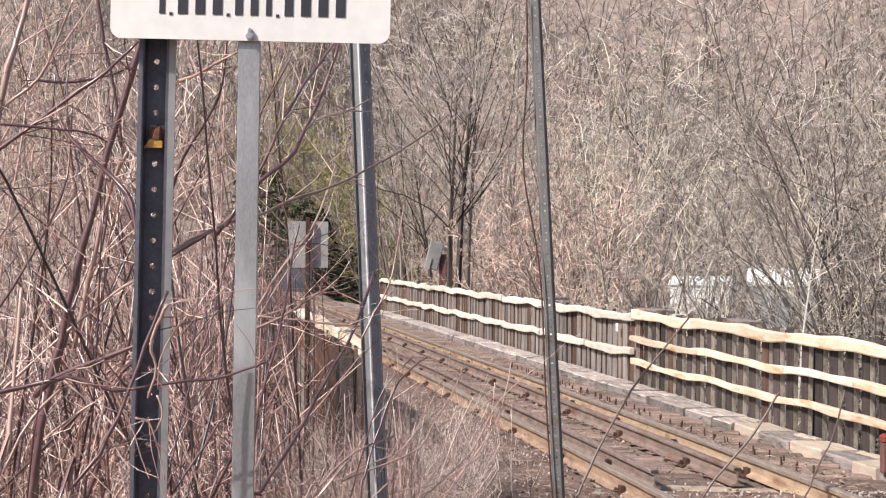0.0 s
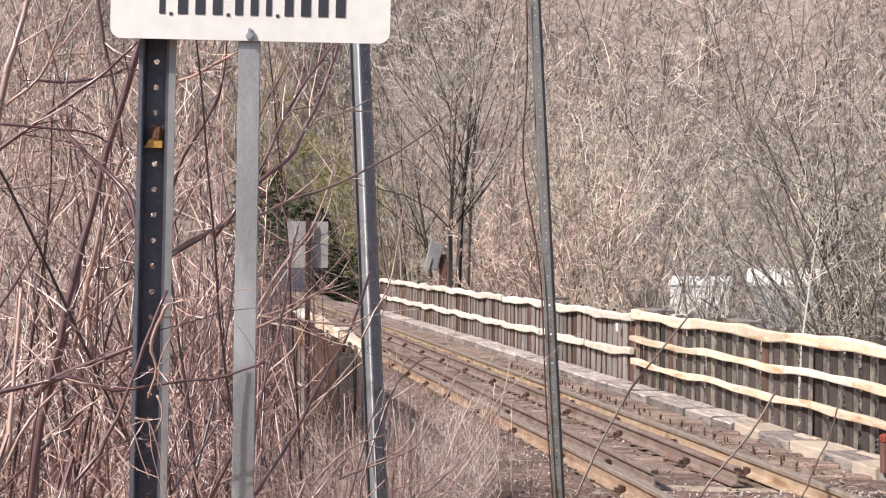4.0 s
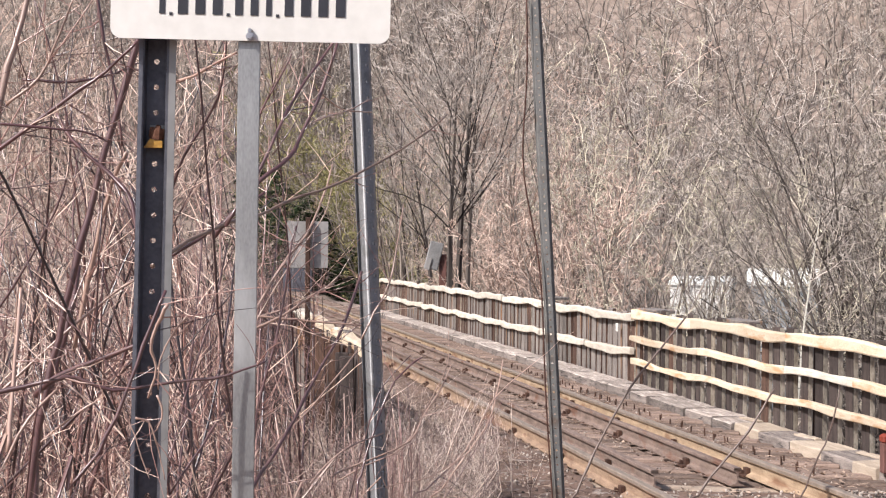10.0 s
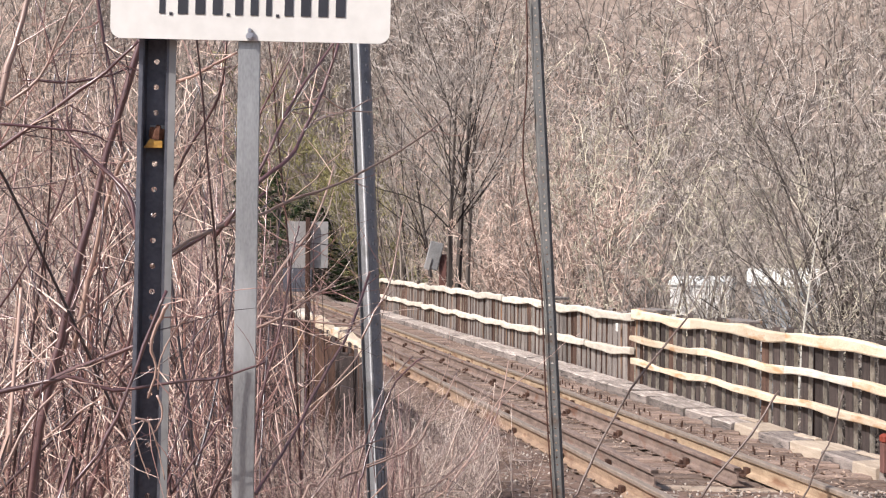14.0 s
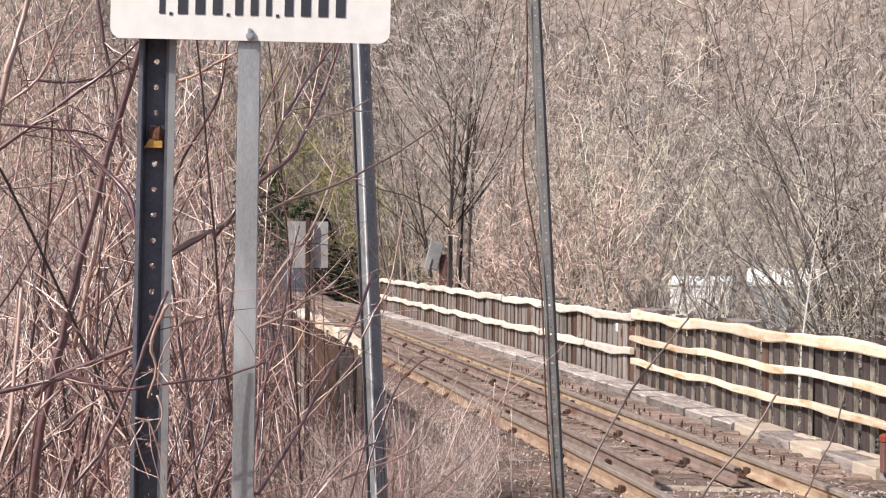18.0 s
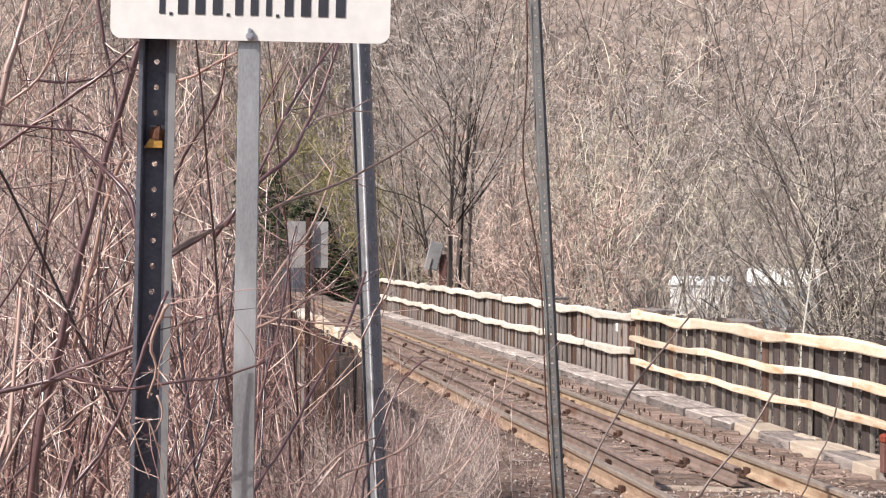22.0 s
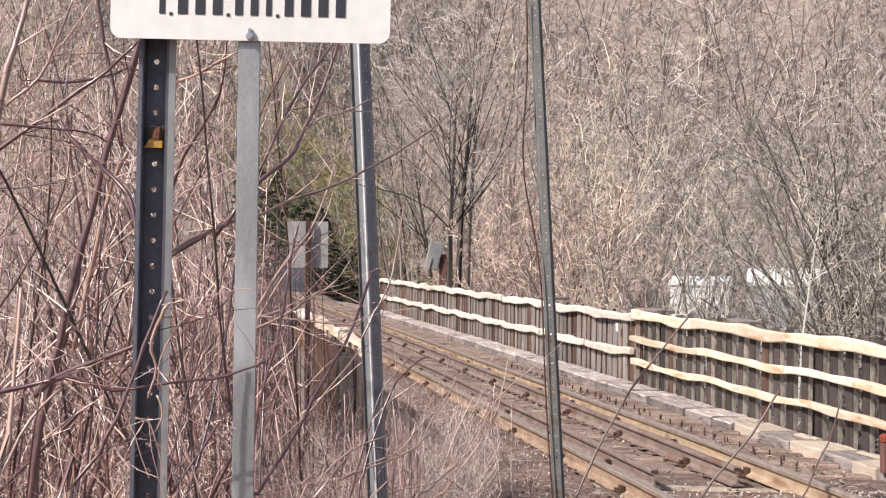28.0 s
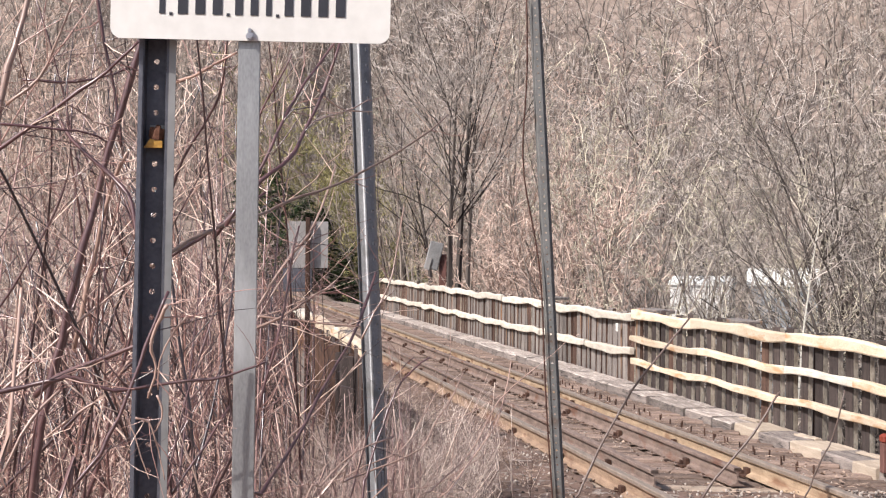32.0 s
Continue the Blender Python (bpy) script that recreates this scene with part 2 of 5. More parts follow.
# ---- mesh helpers ----
class Build:
    """Gathers vertices and faces for one mesh."""

    def __init__(self):
        self.v, self.f, self.s = [], [], []

    def tube(self, pts, radii, sides=4, slot=0, cap=True):
        base = len(self.v)
        last = len(pts) - 1
        ref = None
        for i, p in enumerate(pts):
            a, b = pts[max(i - 1, 0)], pts[min(i + 1, last)]
            d = Vector(b) - Vector(a)
            if d.length < 1e-9:
                d = Vector((0, 0, 1))
            d.normalize()
            if ref is None:
                ref = d.orthogonal().normalized()
            ref = ref - d * ref.dot(d)
            if ref.length < 1e-6:
                ref = d.orthogonal()
            ref.normalize()
            w = d.cross(ref)
            for j in range(sides):
                t = 2 * math.pi * j / sides
                q = Vector(p) + (ref * math.cos(t) + w * math.sin(t)) * radii[i]
                self.v.append((q.x, q.y, q.z))
        for i in range(last):
            for j in range(sides):
                k = (j + 1) % sides
                self.f.append((base + i * sides + j, base + i * sides + k, base + (i + 1) * sides + k, base + (i + 1) * sides + j))
                self.s.append(slot)
        if cap:
            self.f.append(tuple(base + j for j in reversed(range(sides))))
            self.f.append(tuple(base + last * sides + j for j in range(sides)))
            self.s += [slot, slot]

    def prism(self, path, profile, slot=0, slots=None):
        """Sweeps a closed profile of (side, up) along a path of (point, side vector)."""
        base, n = len(self.v), len(profile)
        for p, side in path:
            for a, b in profile:
                q = Vector(p) + Vector(side) * a
                self.v.append((q.x, q.y, q.z + b))
        for i in range(len(path) - 1):
            for j in range(n):
                k = (j + 1) % n
                self.f.append((base + i * n + j, base + (i + 1) * n + j, base + (i + 1) * n + k, base + i * n + k))
                self.s.append(slots[j] if slots else slot)
        self.f.append(tuple(base + j for j in range(n)))
        self.f.append(tuple(base + (len(path) - 1) * n + j for j in reversed(range(n))))
        self.s += [slot, slot]

    def box(self, size, m=None, bevel=0.0, slot=0, slots=None, jitter=0.0):
        """A box centred at the origin of m, its upright and long edges chamfered when bevel is given."""
        m = m or Matrix()
        x, y, z = (s / 2 for s in size)
        base = len(self.v)
        if bevel:
            c = min(bevel, x * 0.45, y * 0.45, z * 0.45)
            rings = [(-z, c), (-z + c, 0), (z - c, 0), (z, c)]
            for h, inset in rings:
                a, b = x - inset, y - inset
                for px, py in ((-a + c, -b), (a - c, -b), (a, -b + c), (a, b - c), (a - c, b), (-a + c, b), (-a, b - c), (-a, -b + c)):
                    j = Vector((random.uniform(-1, 1), random.uniform(-1, 1), random.uniform(-1, 1))) * jitter
                    q = m @ (Vector((px, py, h)) + j)
                    self.v.append((q.x, q.y, q.z))
            n = 8
            for i in range(3):
                for j in range(n):
                    k = (j + 1) % n
                    self.f.append((base + i * n + j, base + i * n + k, base + (i + 1) * n + k, base + (i + 1) * n + j))
                    self.s.append(slots[j // 2] if slots and i == 1 else slot)
            self.f.append(tuple(base + j for j in reversed(range(n))))
            self.f.append(tuple(base + 3 * n + j for j in range(n)))
            self.s += [slot, slot]
            return
        for px, py, pz in ((-x, -y, -z), (x, -y, -z), (x, y, -z), (-x, y, -z), (-x, -y, z), (x, -y, z), (x, y, z), (-x, y, z)):
            q = m @ Vector((px, py, pz))
            self.v.append((q.x, q.y, q.z))
        order = ((0, 1, 5, 4), (1, 2, 6, 5), (2, 3, 7, 6), (3, 0, 4, 7), (3, 2, 1, 0), (4, 5, 6, 7))
        for i, face in enumerate(order):
            self.f.append(tuple(base + j for j in face))
            self.s.append(slots[i] if slots and i < 4 else slot)

    def mesh(self, name, mats, smooth=False):
        me = bpy.data.meshes.new(name)
        me.from_pydata(self.v, [], self.f)
        for m in (mats if isinstance(mats, (list, tuple)) else [mats]):
            me.materials.append(M[m])
        me.polygons.foreach_set("material_index", self.s)
        if smooth:
            me.polygons.foreach_set("use_smooth", [True] * len(self.f))
        me.update()
        return me

    def part(self, name, mats, parent=None, label="", smooth=False, at=None):
        ob = new(name, self.mesh(name, mats, smooth))
        if parent:
            ob.parent = parent
        if at is not None:
            ob.matrix_basis = at
        return tagged(ob, label)


def thing(name, at, label, category, group="", kind=""):
    ob = new(name)
    ob.empty_display_size = 0.2
    ob.matrix_basis = at
    return tagged(ob, label, category, group, kind)


# ---- plan: the track's line, seen from above ----
def track_x(y):
    """Where the head of the farther running rail lies, y metres out."""
    return 5.40 - 0.1745 * y - 1.8e-4 * y * y


def slope(y):
    return -0.1745 - 3.6e-4 * y


def on_track(y, o, z=0.0):
    """A point o metres to the side of that rail (towards the fence is plus)."""
    s = slope(y)
    n = math.hypot(1, s)
    return Vector((track_x(y) + o / n, y - s * o / n, z))


def side(y):
    s = slope(y)
    return Vector((1, -s, 0)).normalized()


def heading(y):
    """Turn about the upright axis that lays a thing's own y along the track."""
    return math.degrees(math.atan(-slope(y)))


def smooth(a, b, t):
    t = min(max((t - a) / (b - a), 0.0), 1.0)
    return t * t * (3 - 2 * t)


def ground_z(x, y):
    """Height of the ground: embankment, hollows on both sides, wooded slope beyond."""
    o = (x - track_x(min(max(y, -20), 110))) * 0.985
    z = -0.07 + 0.042 * smooth(-1.95, -1.65, o) * (1 - smooth(1.15, 1.4, o)) * smooth(12.5, 13.2, y)
    z += 0.115 * smooth(-1.60, -1.72, o) * (1 - smooth(-3.3, -4.0, o) * 0.5) * smooth(5, 9, y) * (1 - smooth(60, 70, y))
    z += 0.10 * smooth(-1.8, -1.5, o) * (1 - smooth(1.0, 1.4, o)) * (1 - smooth(12.75, 13.1, y)) * smooth(4, 8, y)
    z -= 4.2 * smooth(1.9, 9.0, o) * smooth(6, 15, y)
    z -= 2.6 * smooth(-4.1, -9.0, o) * smooth(13, 19, y) * (1 - smooth(48, 60, y))
    z += 0.22 * smooth(-3.0, -5.0, o) * (1 - smooth(10, 14, y))
    rise = smooth(74, 210, y + 0.12 * abs(x)) * 80
    z += rise + smooth(30, 75, -x) * 9 * smooth(10, 60, y) + smooth(45, 120, x) * 14 * smooth(0, 60, y)
    # Added rise behind the camera, out of view, darkens what the steel reflects.
    z += 16 * smooth(18, 80, -y)
    return z + 0.05 * noise.noise((x * 0.7, y * 0.7, 0)) * (1 if abs(o + 1) > 3.2 else 0.3) + 0.8 * noise.noise((x * 0.05, y * 0.05, 3)) * smooth(55, 80, y)


# ---- ground ----
def build_ground():
    def steps(marks):
        out = []
        for (a, b, n) in marks:
            out += [a + (b - a) * i / n for i in range(n)]
        return out + [marks[-1][1]]

    xs = steps([(-900, -120, 8), (-120, -20, 25), (-20, -6, 28), (-6, 8, 100), (8, 24, 32), (24, 120, 30), (120, 900, 8)])
    ys = steps([(-900, -40, 6), (-40, 4, 14), (4, 24, 70), (24, 70, 80), (70, 260, 60), (260, 2500, 12)])
    b = Build()
    for y in ys:
        for x in xs:
            b.v.append((x, y, ground_z(x, y)))
    w = len(xs)
    for j in range(len(ys) - 1):
        for i in range(w - 1):
            b.f.append((j * w + i, j * w + i + 1, (j + 1) * w + i + 1, (j + 1) * w + i))
            far = ys[j] > 50 or abs(xs[i]) > 14
            b.s.append(1 if far else 0)
    tagged(b.part("ground", ["soil", "hill"], smooth=True), "brown soil with dead leaves and dry grass", "ground", kind="structure")


build_ground()

# ---- track ----
TIE_PITCH = 0.374
RAIL_PROFILE = [(-0.07, 0.0), (0.07, 0.0), (0.07, 0.012), (0.02, 0.03), (0.009, 0.045), (0.009, 0.125), (0.036, 0.137), (0.036, 0.165),
                (0.028, 0.172), (-0.028, 0.172), (-0.036, 0.165), (-0.036, 0.137), (-0.009, 0.125), (-0.009, 0.045), (-0.02, 0.03), (-0.07, 0.012)]


def rail_path(o, y0, y1, step=0.8, wave=0.0):
    n = max(2, int((y1 - y0) / step))
    out = []
    for i in range(n + 1):
        y = y0 + (y1 - y0) * i / n
        out.append((on_track(y, o + wave * math.sin(y * 0.9) + 0.6 * wave * math.sin(y * 2.1), 0.012), side(y)))
    return out


def build_rail(o, y0, y1, label, worn):
    rail = thing("rail", pose(*on_track(y0, o, 0)), label, "rail", "track rails")
    base = rail.matrix_basis.translation
    path = [(Vector(p) - base, s) for p, s in rail_path(o, y0, y1, wave=0.006)]
    b = Build()
    b.prism(path, RAIL_PROFILE if worn else [(a * 0.9, c * 0.96) for a, c in RAIL_PROFILE])
    b.part("rail_body", ("rail_rust" if o == 0 else "rail_brown") if worn else "guard_rust", rail)
    h = Build()
    h.prism([(p + Vector((0, 0, 0.1725 if worn else 0.1655)), s) for p, s in path], [(-0.0375, -0.030), (0.0375, -0.030), (0.0375, -0.004), (0.029, 0.004), (-0.029, 0.004), (-0.0375, -0.004)])
    h.part("running_surface", "rail_head" if worn else "guard_rust", rail, "worn pale steel running surface" if worn else "")
    return rail


def build_track():
    tie = Build()
    tie.box((3.15, 0.235, 0.22), None, 0.014, jitter=0.004)
    tie_mesh = tie.mesh("tie", "tie")
    worn = Build()
    worn.box((3.15, 0.225, 0.22), pose(0, 0, -0.012, 0.6), 0.03, jitter=0.012)
    worn_mesh = worn.mesh("tie", "tie")
    # The first tie is paler than the rest.
    pale_mesh = worn.mesh("tie", "tie_pale")
    road = thing("track_bed", pose(0, 0, 0), "timber track deck of closely laid weathered ties", "railway track", kind="structure")
    y = 13.30
    k = 0
    while y < 96:
        ob = new("tie", pale_mesh if k == 0 else worn_mesh if k % 3 == 1 else tie_mesh)
        p = on_track(y, -0.27 + random.uniform(-0.04, 0.04), -0.11 + random.uniform(-0.012, 0.006))
        ob.matrix_basis = pose(p.x, p.y, p.z, random.uniform(-0.5, 0.5), 0, -heading(y) + random.uniform(-0.5, 0.5))
        ob.parent = road
        y += TIE_PITCH
        k += 1
    for o, y0, y1, worn_head, text in ((0.0, 5.0, 100.0, True, "long rusty running rail with a worn pale head"),
                                       (-1.505, 5.0, 100.0, True, "long rusty running rail with a worn pale head"),
                                       (-0.36, 13.35, 60.0, False, "brown rusted guard rail with a blunt end"),
                                       (-1.16, 13.3, 60.0, False, "brown rusted guard rail with a blunt end")):
        build_rail(o, y0, y1, text, worn_head)
    # anchors clamped to the rails, one every few ties
    a = Build()
    a.box((0.045, 0.085, 0.075), pose(-0.040, 0, 0.055), 0.004)
    a.box((0.075, 0.13, 0.03), pose(-0.070, 0, 0.015), 0.008)
    a.box((0.05, 0.035, 0.045), pose(-0.075, 0.03, 0.045, 0, 20), 0.004)
    am = a.mesh("rail_anchor", "iron")
    s = Build()
    s.box((0.20, 0.15, 0.012), pose(0, 0, 0.008), 0.003)
    for dx, dy in ((-0.085, -0.03), (0.085, 0.04)):
        s.box((0.018, 0.018, 0.02), pose(dx, dy, 0.02), 0.004)
        s.box((0.03, 0.024, 0.010), pose(dx, dy, 0.03), 0.003)
    sm = s.mesh("tie_plate", "guard_rust")
    y = 13.0
    for o in (0.0, -1.505):
        y = 13.93 if o == 0 else 13.05
        while y < 46:
            ob = tagged(new("rail_anchor", am), "rust-red rail anchor clamped to the rail foot", "rail anchor", "rail anchors")
            ob.matrix_basis = pose(*on_track(y, o, 0.0), 0, 0, heading(y))
            y += 2.05 if y < 20 else 1.78
    for o in (-0.36, -1.16):
        y = 14.6
        while y < 44:
            ob = tagged(new("rail_anchor", am), "rust-red rail anchor clamped to the rail foot", "rail anchor", "rail anchors")
            ob.matrix_basis = pose(*on_track(y, o, 0.0), 0, 0, heading(y))
            y += 2.2
    for o in (0.0, -0.36, -1.16, -1.505):
        y = 14.05
        while y < 30:
            ob = new("tie_plate", sm)
            ob.parent = road
            ob.matrix_basis = pose(*on_track(y, o, 0.0), 0, 0, heading(y))
            y += TIE_PITCH
    # bolts that stand proud of the tie ends
    t = Build()
    t.tube([(0, 0, -0.02), (0, 0, 0.060), (0, 0, 0.067)], [0.010, 0.0095, 0.006], 7)
    tm = t.mesh("deck_bolt", "iron")
    y = 14.05
    while y < 27:
        for d, o in ((-0.07, 0.66), (0.06, 0.72)):
            if random.random() < 0.9:
                ob = new("deck_bolt", tm)
                ob.parent = road
                ob.matrix_basis = pose(*on_track(y + d, o + random.uniform(-0.03, 0.03), random.uniform(-0.02, 0.01)), random.uniform(-6, 6), random.uniform(-6, 6))
        y += TIE_PITCH


build_track()


# ---- kerb timbers along the tie ends ----
def rough_timber(w, n, h, top=0):
    """A weathered baulk, its long edges worn away unevenly."""
    b = Build()
    rings = max(6, int(n / 0.14))
    ph = random.uniform(0, 100)
    for i in range(rings + 1):
        y = -n / 2 + n * i / rings
        for k, (a, c) in enumerate(((-1, -1), (1, -1), (1, 0.9), (0.95, 1), (0.0, 1), (-0.93, 1), (-1, 0.86))):
            e = noise.noise((ph + k * 3.1, y * 2.2, 0)) * 0.012 + noise.noise((ph + k * 5.7, y * 9.0, 4)) * 0.010
            b.v.append((a * (w / 2 + (e if k in (1, 2, 6) else 0)), y, c * h / 2 + (e * 1.1 if k > 1 else 0)))
    for i in range(rings):
        for j in range(7):
            k = (j + 1) % 7
            b.f.append((i * 7 + j, (i + 1) * 7 + j, (i + 1) * 7 + k, i * 7 + k))
            b.s.append(top if j in (3, 4, 5) else 0)
    b.f.append(tuple(range(7)))
    b.f.append(tuple(rings * 7 + j for j in reversed(range(7))))
    b.s += [0, 0]
    return b


def build_kerb():
    """A row of weathered blocks on the tie ends; three near ones are freshly split and pale."""
    kerb = thing("kerb", pose(0, 0, 0), "kerb of short grey weathered timber blocks, some freshly split", "kerb", kind="structure")
    spans = (0.62, 0.94, 1.42, 0.75, 1.1, 0.62, 1.6)
    rough = [rough_timber(0.49, n - 0.004, 0.20, 1).mesh("block", ["kerb", "kerb_top"]) for n in spans]
    runs = [(12.6, 13.72, 0), (13.72, 14.24, 1), (14.24, 14.97, 0), (14.97, 15.75, 1), (15.75, 16.6, 0), (16.6, 17.36, 1)]
    y, k = 17.36, 0
    while y < 50:
        runs.append((y, y + spans[k % 7], 2))
        y += spans[k % 7]
        k += 1
    for k, (a, c, kind) in enumerate(runs):
        mid = (a + c) / 2
        p = on_track(mid, 1.41 - 0.065 * smooth(17, 21, a) + random.uniform(-0.014, 0.01), -0.022 + random.uniform(-0.008, 0.006) + (0.014 if kind == 1 else 0) + 0.008 + 0.034 * smooth(17, 21, a))
        me = rough[(k - 6) % 7] if kind == 2 else rough_timber(0.44, c - a - 0.006, 0.20 if kind == 0 else 0.18, 1).mesh("block", (["kerb", "kerb"], ["freshkerb", "freshkerb"])[kind])
        ob = new("block", me)
        ob.parent = kerb
        ob.matrix_basis = pose(p.x, p.y, p.z, random.uniform(-0.4, 0.4), random.uniform(-0.8, 0.8), heading(mid) + random.uniform(-0.3, 0.3))
        # a pale splintered strip lies on the block behind each fresh one
        if kind == 1:
            strip = rough_timber(0.09, 0.5, 0.02)
            q = on_track(c + 0.25, 1.52, p.z + 0.098)
            strip.part("split", "freshkerb", kerb).matrix_basis = pose(q.x, q.y, q.z, 0, 0, heading(c) + 3)


build_kerb()


# ---- fences ----
def wavy_rail(parent, o, y0, y1, z, h, depth, mat, line, name="rail", amp=0.02):
    rnd = random.Random(line)
    ph = [rnd.uniform(0, 6.28) for _ in range(4)]
    n = max(6, int((y1 - y0) / 0.16))
    b = Build()
    for i in range(n + 1):
        y = y0 + (y1 - y0) * i / n
        u = y
        dz = amp * math.sin(u * 1.9 + ph[0]) + amp * 0.6 * math.sin(u * 4.1 + ph[1])
        hh = h * (1 + 0.14 * math.sin(u * 2.7 + ph[2]) + 0.06 * math.sin(u * 7.3 + ph[3]))
        dd = depth * (1 + 0.15 * math.sin(u * 3.3 + ph[1]))
        sd = side(y)
        p = on_track(y, o + 0.012 * math.sin(u * 2.3 + ph[3]), z + dz)
        for a, c in ((-dd * 0.5, -hh * 0.38), (-dd * 0.38, -hh * 0.5), (dd * 0.5, -hh * 0.5), (dd * 0.5, hh * 0.5), (-dd * 0.3, hh * 0.5), (-dd * 0.5, hh * 0.34)):
            q = p + sd * a
            b.v.append((q.x, q.y, q.z + c))
    m = 6
    for i in range(n):
        for j in range(m):
            k = (j + 1) % m
            b.f.append((i * m + j, (i + 1) * m + j, (i + 1) * m + k, i * m + k))
            b.s.append(0)
    b.f.append(tuple(range(m)))
    b.f.append(tuple(n * m + j for j in reversed(range(m))))
    b.s += [0, 0]
    return b.part(name, mat, parent)


def picket_mesh(w, h, t, mats, edge):
    b = Build()
    # own x is the thickness, own y runs along the fence
    b.box((t, w, h), pose(0, 0, h / 2), 0.006, slots=[edge, 0, edge, 0], jitter=0.003)
    return b.mesh("picket", mats)


def build_right_fence():
    near = thing("fence", pose(0, 0, 0), "plank fence of dark boards with three pale wavy sawn rails", "fence")
    far = thing("fence", pose(0, 0, 0), "older grey board fence with two bleached split rails", "fence")
    # Near boards have dark faces and paler edges.
    pm = [picket_mesh(w, h, 0.065, ["board_dark", "board_edge"], 1) for w, h in ((0.19, 1.34), (0.17, 1.30), (0.21, 1.36))]
    gm = [picket_mesh(w, h, 0.06, ["board_grey", "board_brown"], 1) for w, h in ((0.21, 1.27), (0.23, 1.29), (0.19, 1.25))]
    bm = [picket_mesh(w, h, 0.05, ["board_brown", "board_edge"], 1) for w, h in ((0.22, 1.28), (0.20, 1.26))]
    post = Build()
    post.box((0.13, 0.15, 1.58), pose(0, 0, 0.36), 0.012, jitter=0.005)
    post_b, post_g = post.mesh("post", "board_brown"), post.mesh("post", "board_grey")
    y, k = 12.6, 0
    while y < 50:
        n = TIE_PITCH if y < 22.4 else 0.30
        o = 1.69
        p = on_track(y, o, -0.10)
        if y < 22.4:
            me, par = pm[k % 3], near
            if k % 9 == 4:
                me = bm[0]
        else:
            me, par = (bm[k % 2] if (k // 5) % 3 == 2 and y > 33 or k % 11 == 5 else gm[k % 3]), far
        ob = new("picket", me)
        ob.parent = par
        ob.matrix_basis = pose(p.x, p.y, p.z + random.uniform(-0.02, 0.01), random.uniform(-1, 1), random.uniform(-0.8, 0.8), heading(y) + random.uniform(-3, 3))
        y += n * random.uniform(0.94, 1.06)
        k += 1
    for y in (13.9, 16.6, 19.2, 21.9):
        ob = new("post", post_b)
        ob.parent = near
        ob.matrix_basis = pose(*on_track(y, 1.80, 0), 0, 0, heading(y))
    y = 24.6
    while y < 50:
        ob = new("post", post_g)
        ob.parent = far
        ob.matrix_basis = pose(*on_track(y, 1.80, 0), 0, 0, heading(y))
        y += 2.7
    s = 10
    for z, h, cuts in ((1.15, 0.132, (12.4, 16.75, 19.9, 22.5)), (0.77, 0.086, (12.4, 15.03, 16.75, 19.6, 22.55)), (0.415, 0.082, (12.4, 15.9, 19.8, 22.55))):
        for a, c in zip(cuts, cuts[1:]):
            wavy_rail(near, 1.605, a + 0.004, c - 0.004, z, h, 0.075, "rail_old" if z == 0.77 and 15 < a < 16 else "rail_wood", s, amp=0.014)
        s += 1
    for z, h, cuts in ((1.105, 0.128, (22.56, 25.1, 28.3, 31.5, 34.6, 37.7, 41.0, 45.0, 50.0)), (0.555, 0.12, (22.56, 25.1, 28.2, 31.5, 34.6, 37.7, 41.5, 45.0, 50.0))):
        for a, c in zip(cuts, cuts[1:]):
            wavy_rail(far, 1.61, a + 0.02, c - 0.02, z, h, 0.07, "rail_old", s + int(a), amp=0.018)
        s += 40
    b = Build()
    b.box((0.012, 0.10, 0.13), None, 0.003)
    tag = b.part("tag", "white", far, "small white tag")
    tag.matrix_basis = pose(*on_track(23.2, 1.56, 0.92), 0, 0, heading(23.3))
    # dark planks that stick out level behind the fence top
    for y, n in ((22.4, 1.0), (19.0, 0.9), (28.5, 1.2)):
        b = Build()
        b.box((0.30, n, 0.05), None, 0.008, jitter=0.004)
        p = on_track(y, 1.93, 1.22)
        ob = b.part("ledge_board", "board_grey", near if y < 22 else far)
        ob.matrix_basis = pose(p.x, p.y, p.z, 0, 0, heading(y))


build_right_fence()


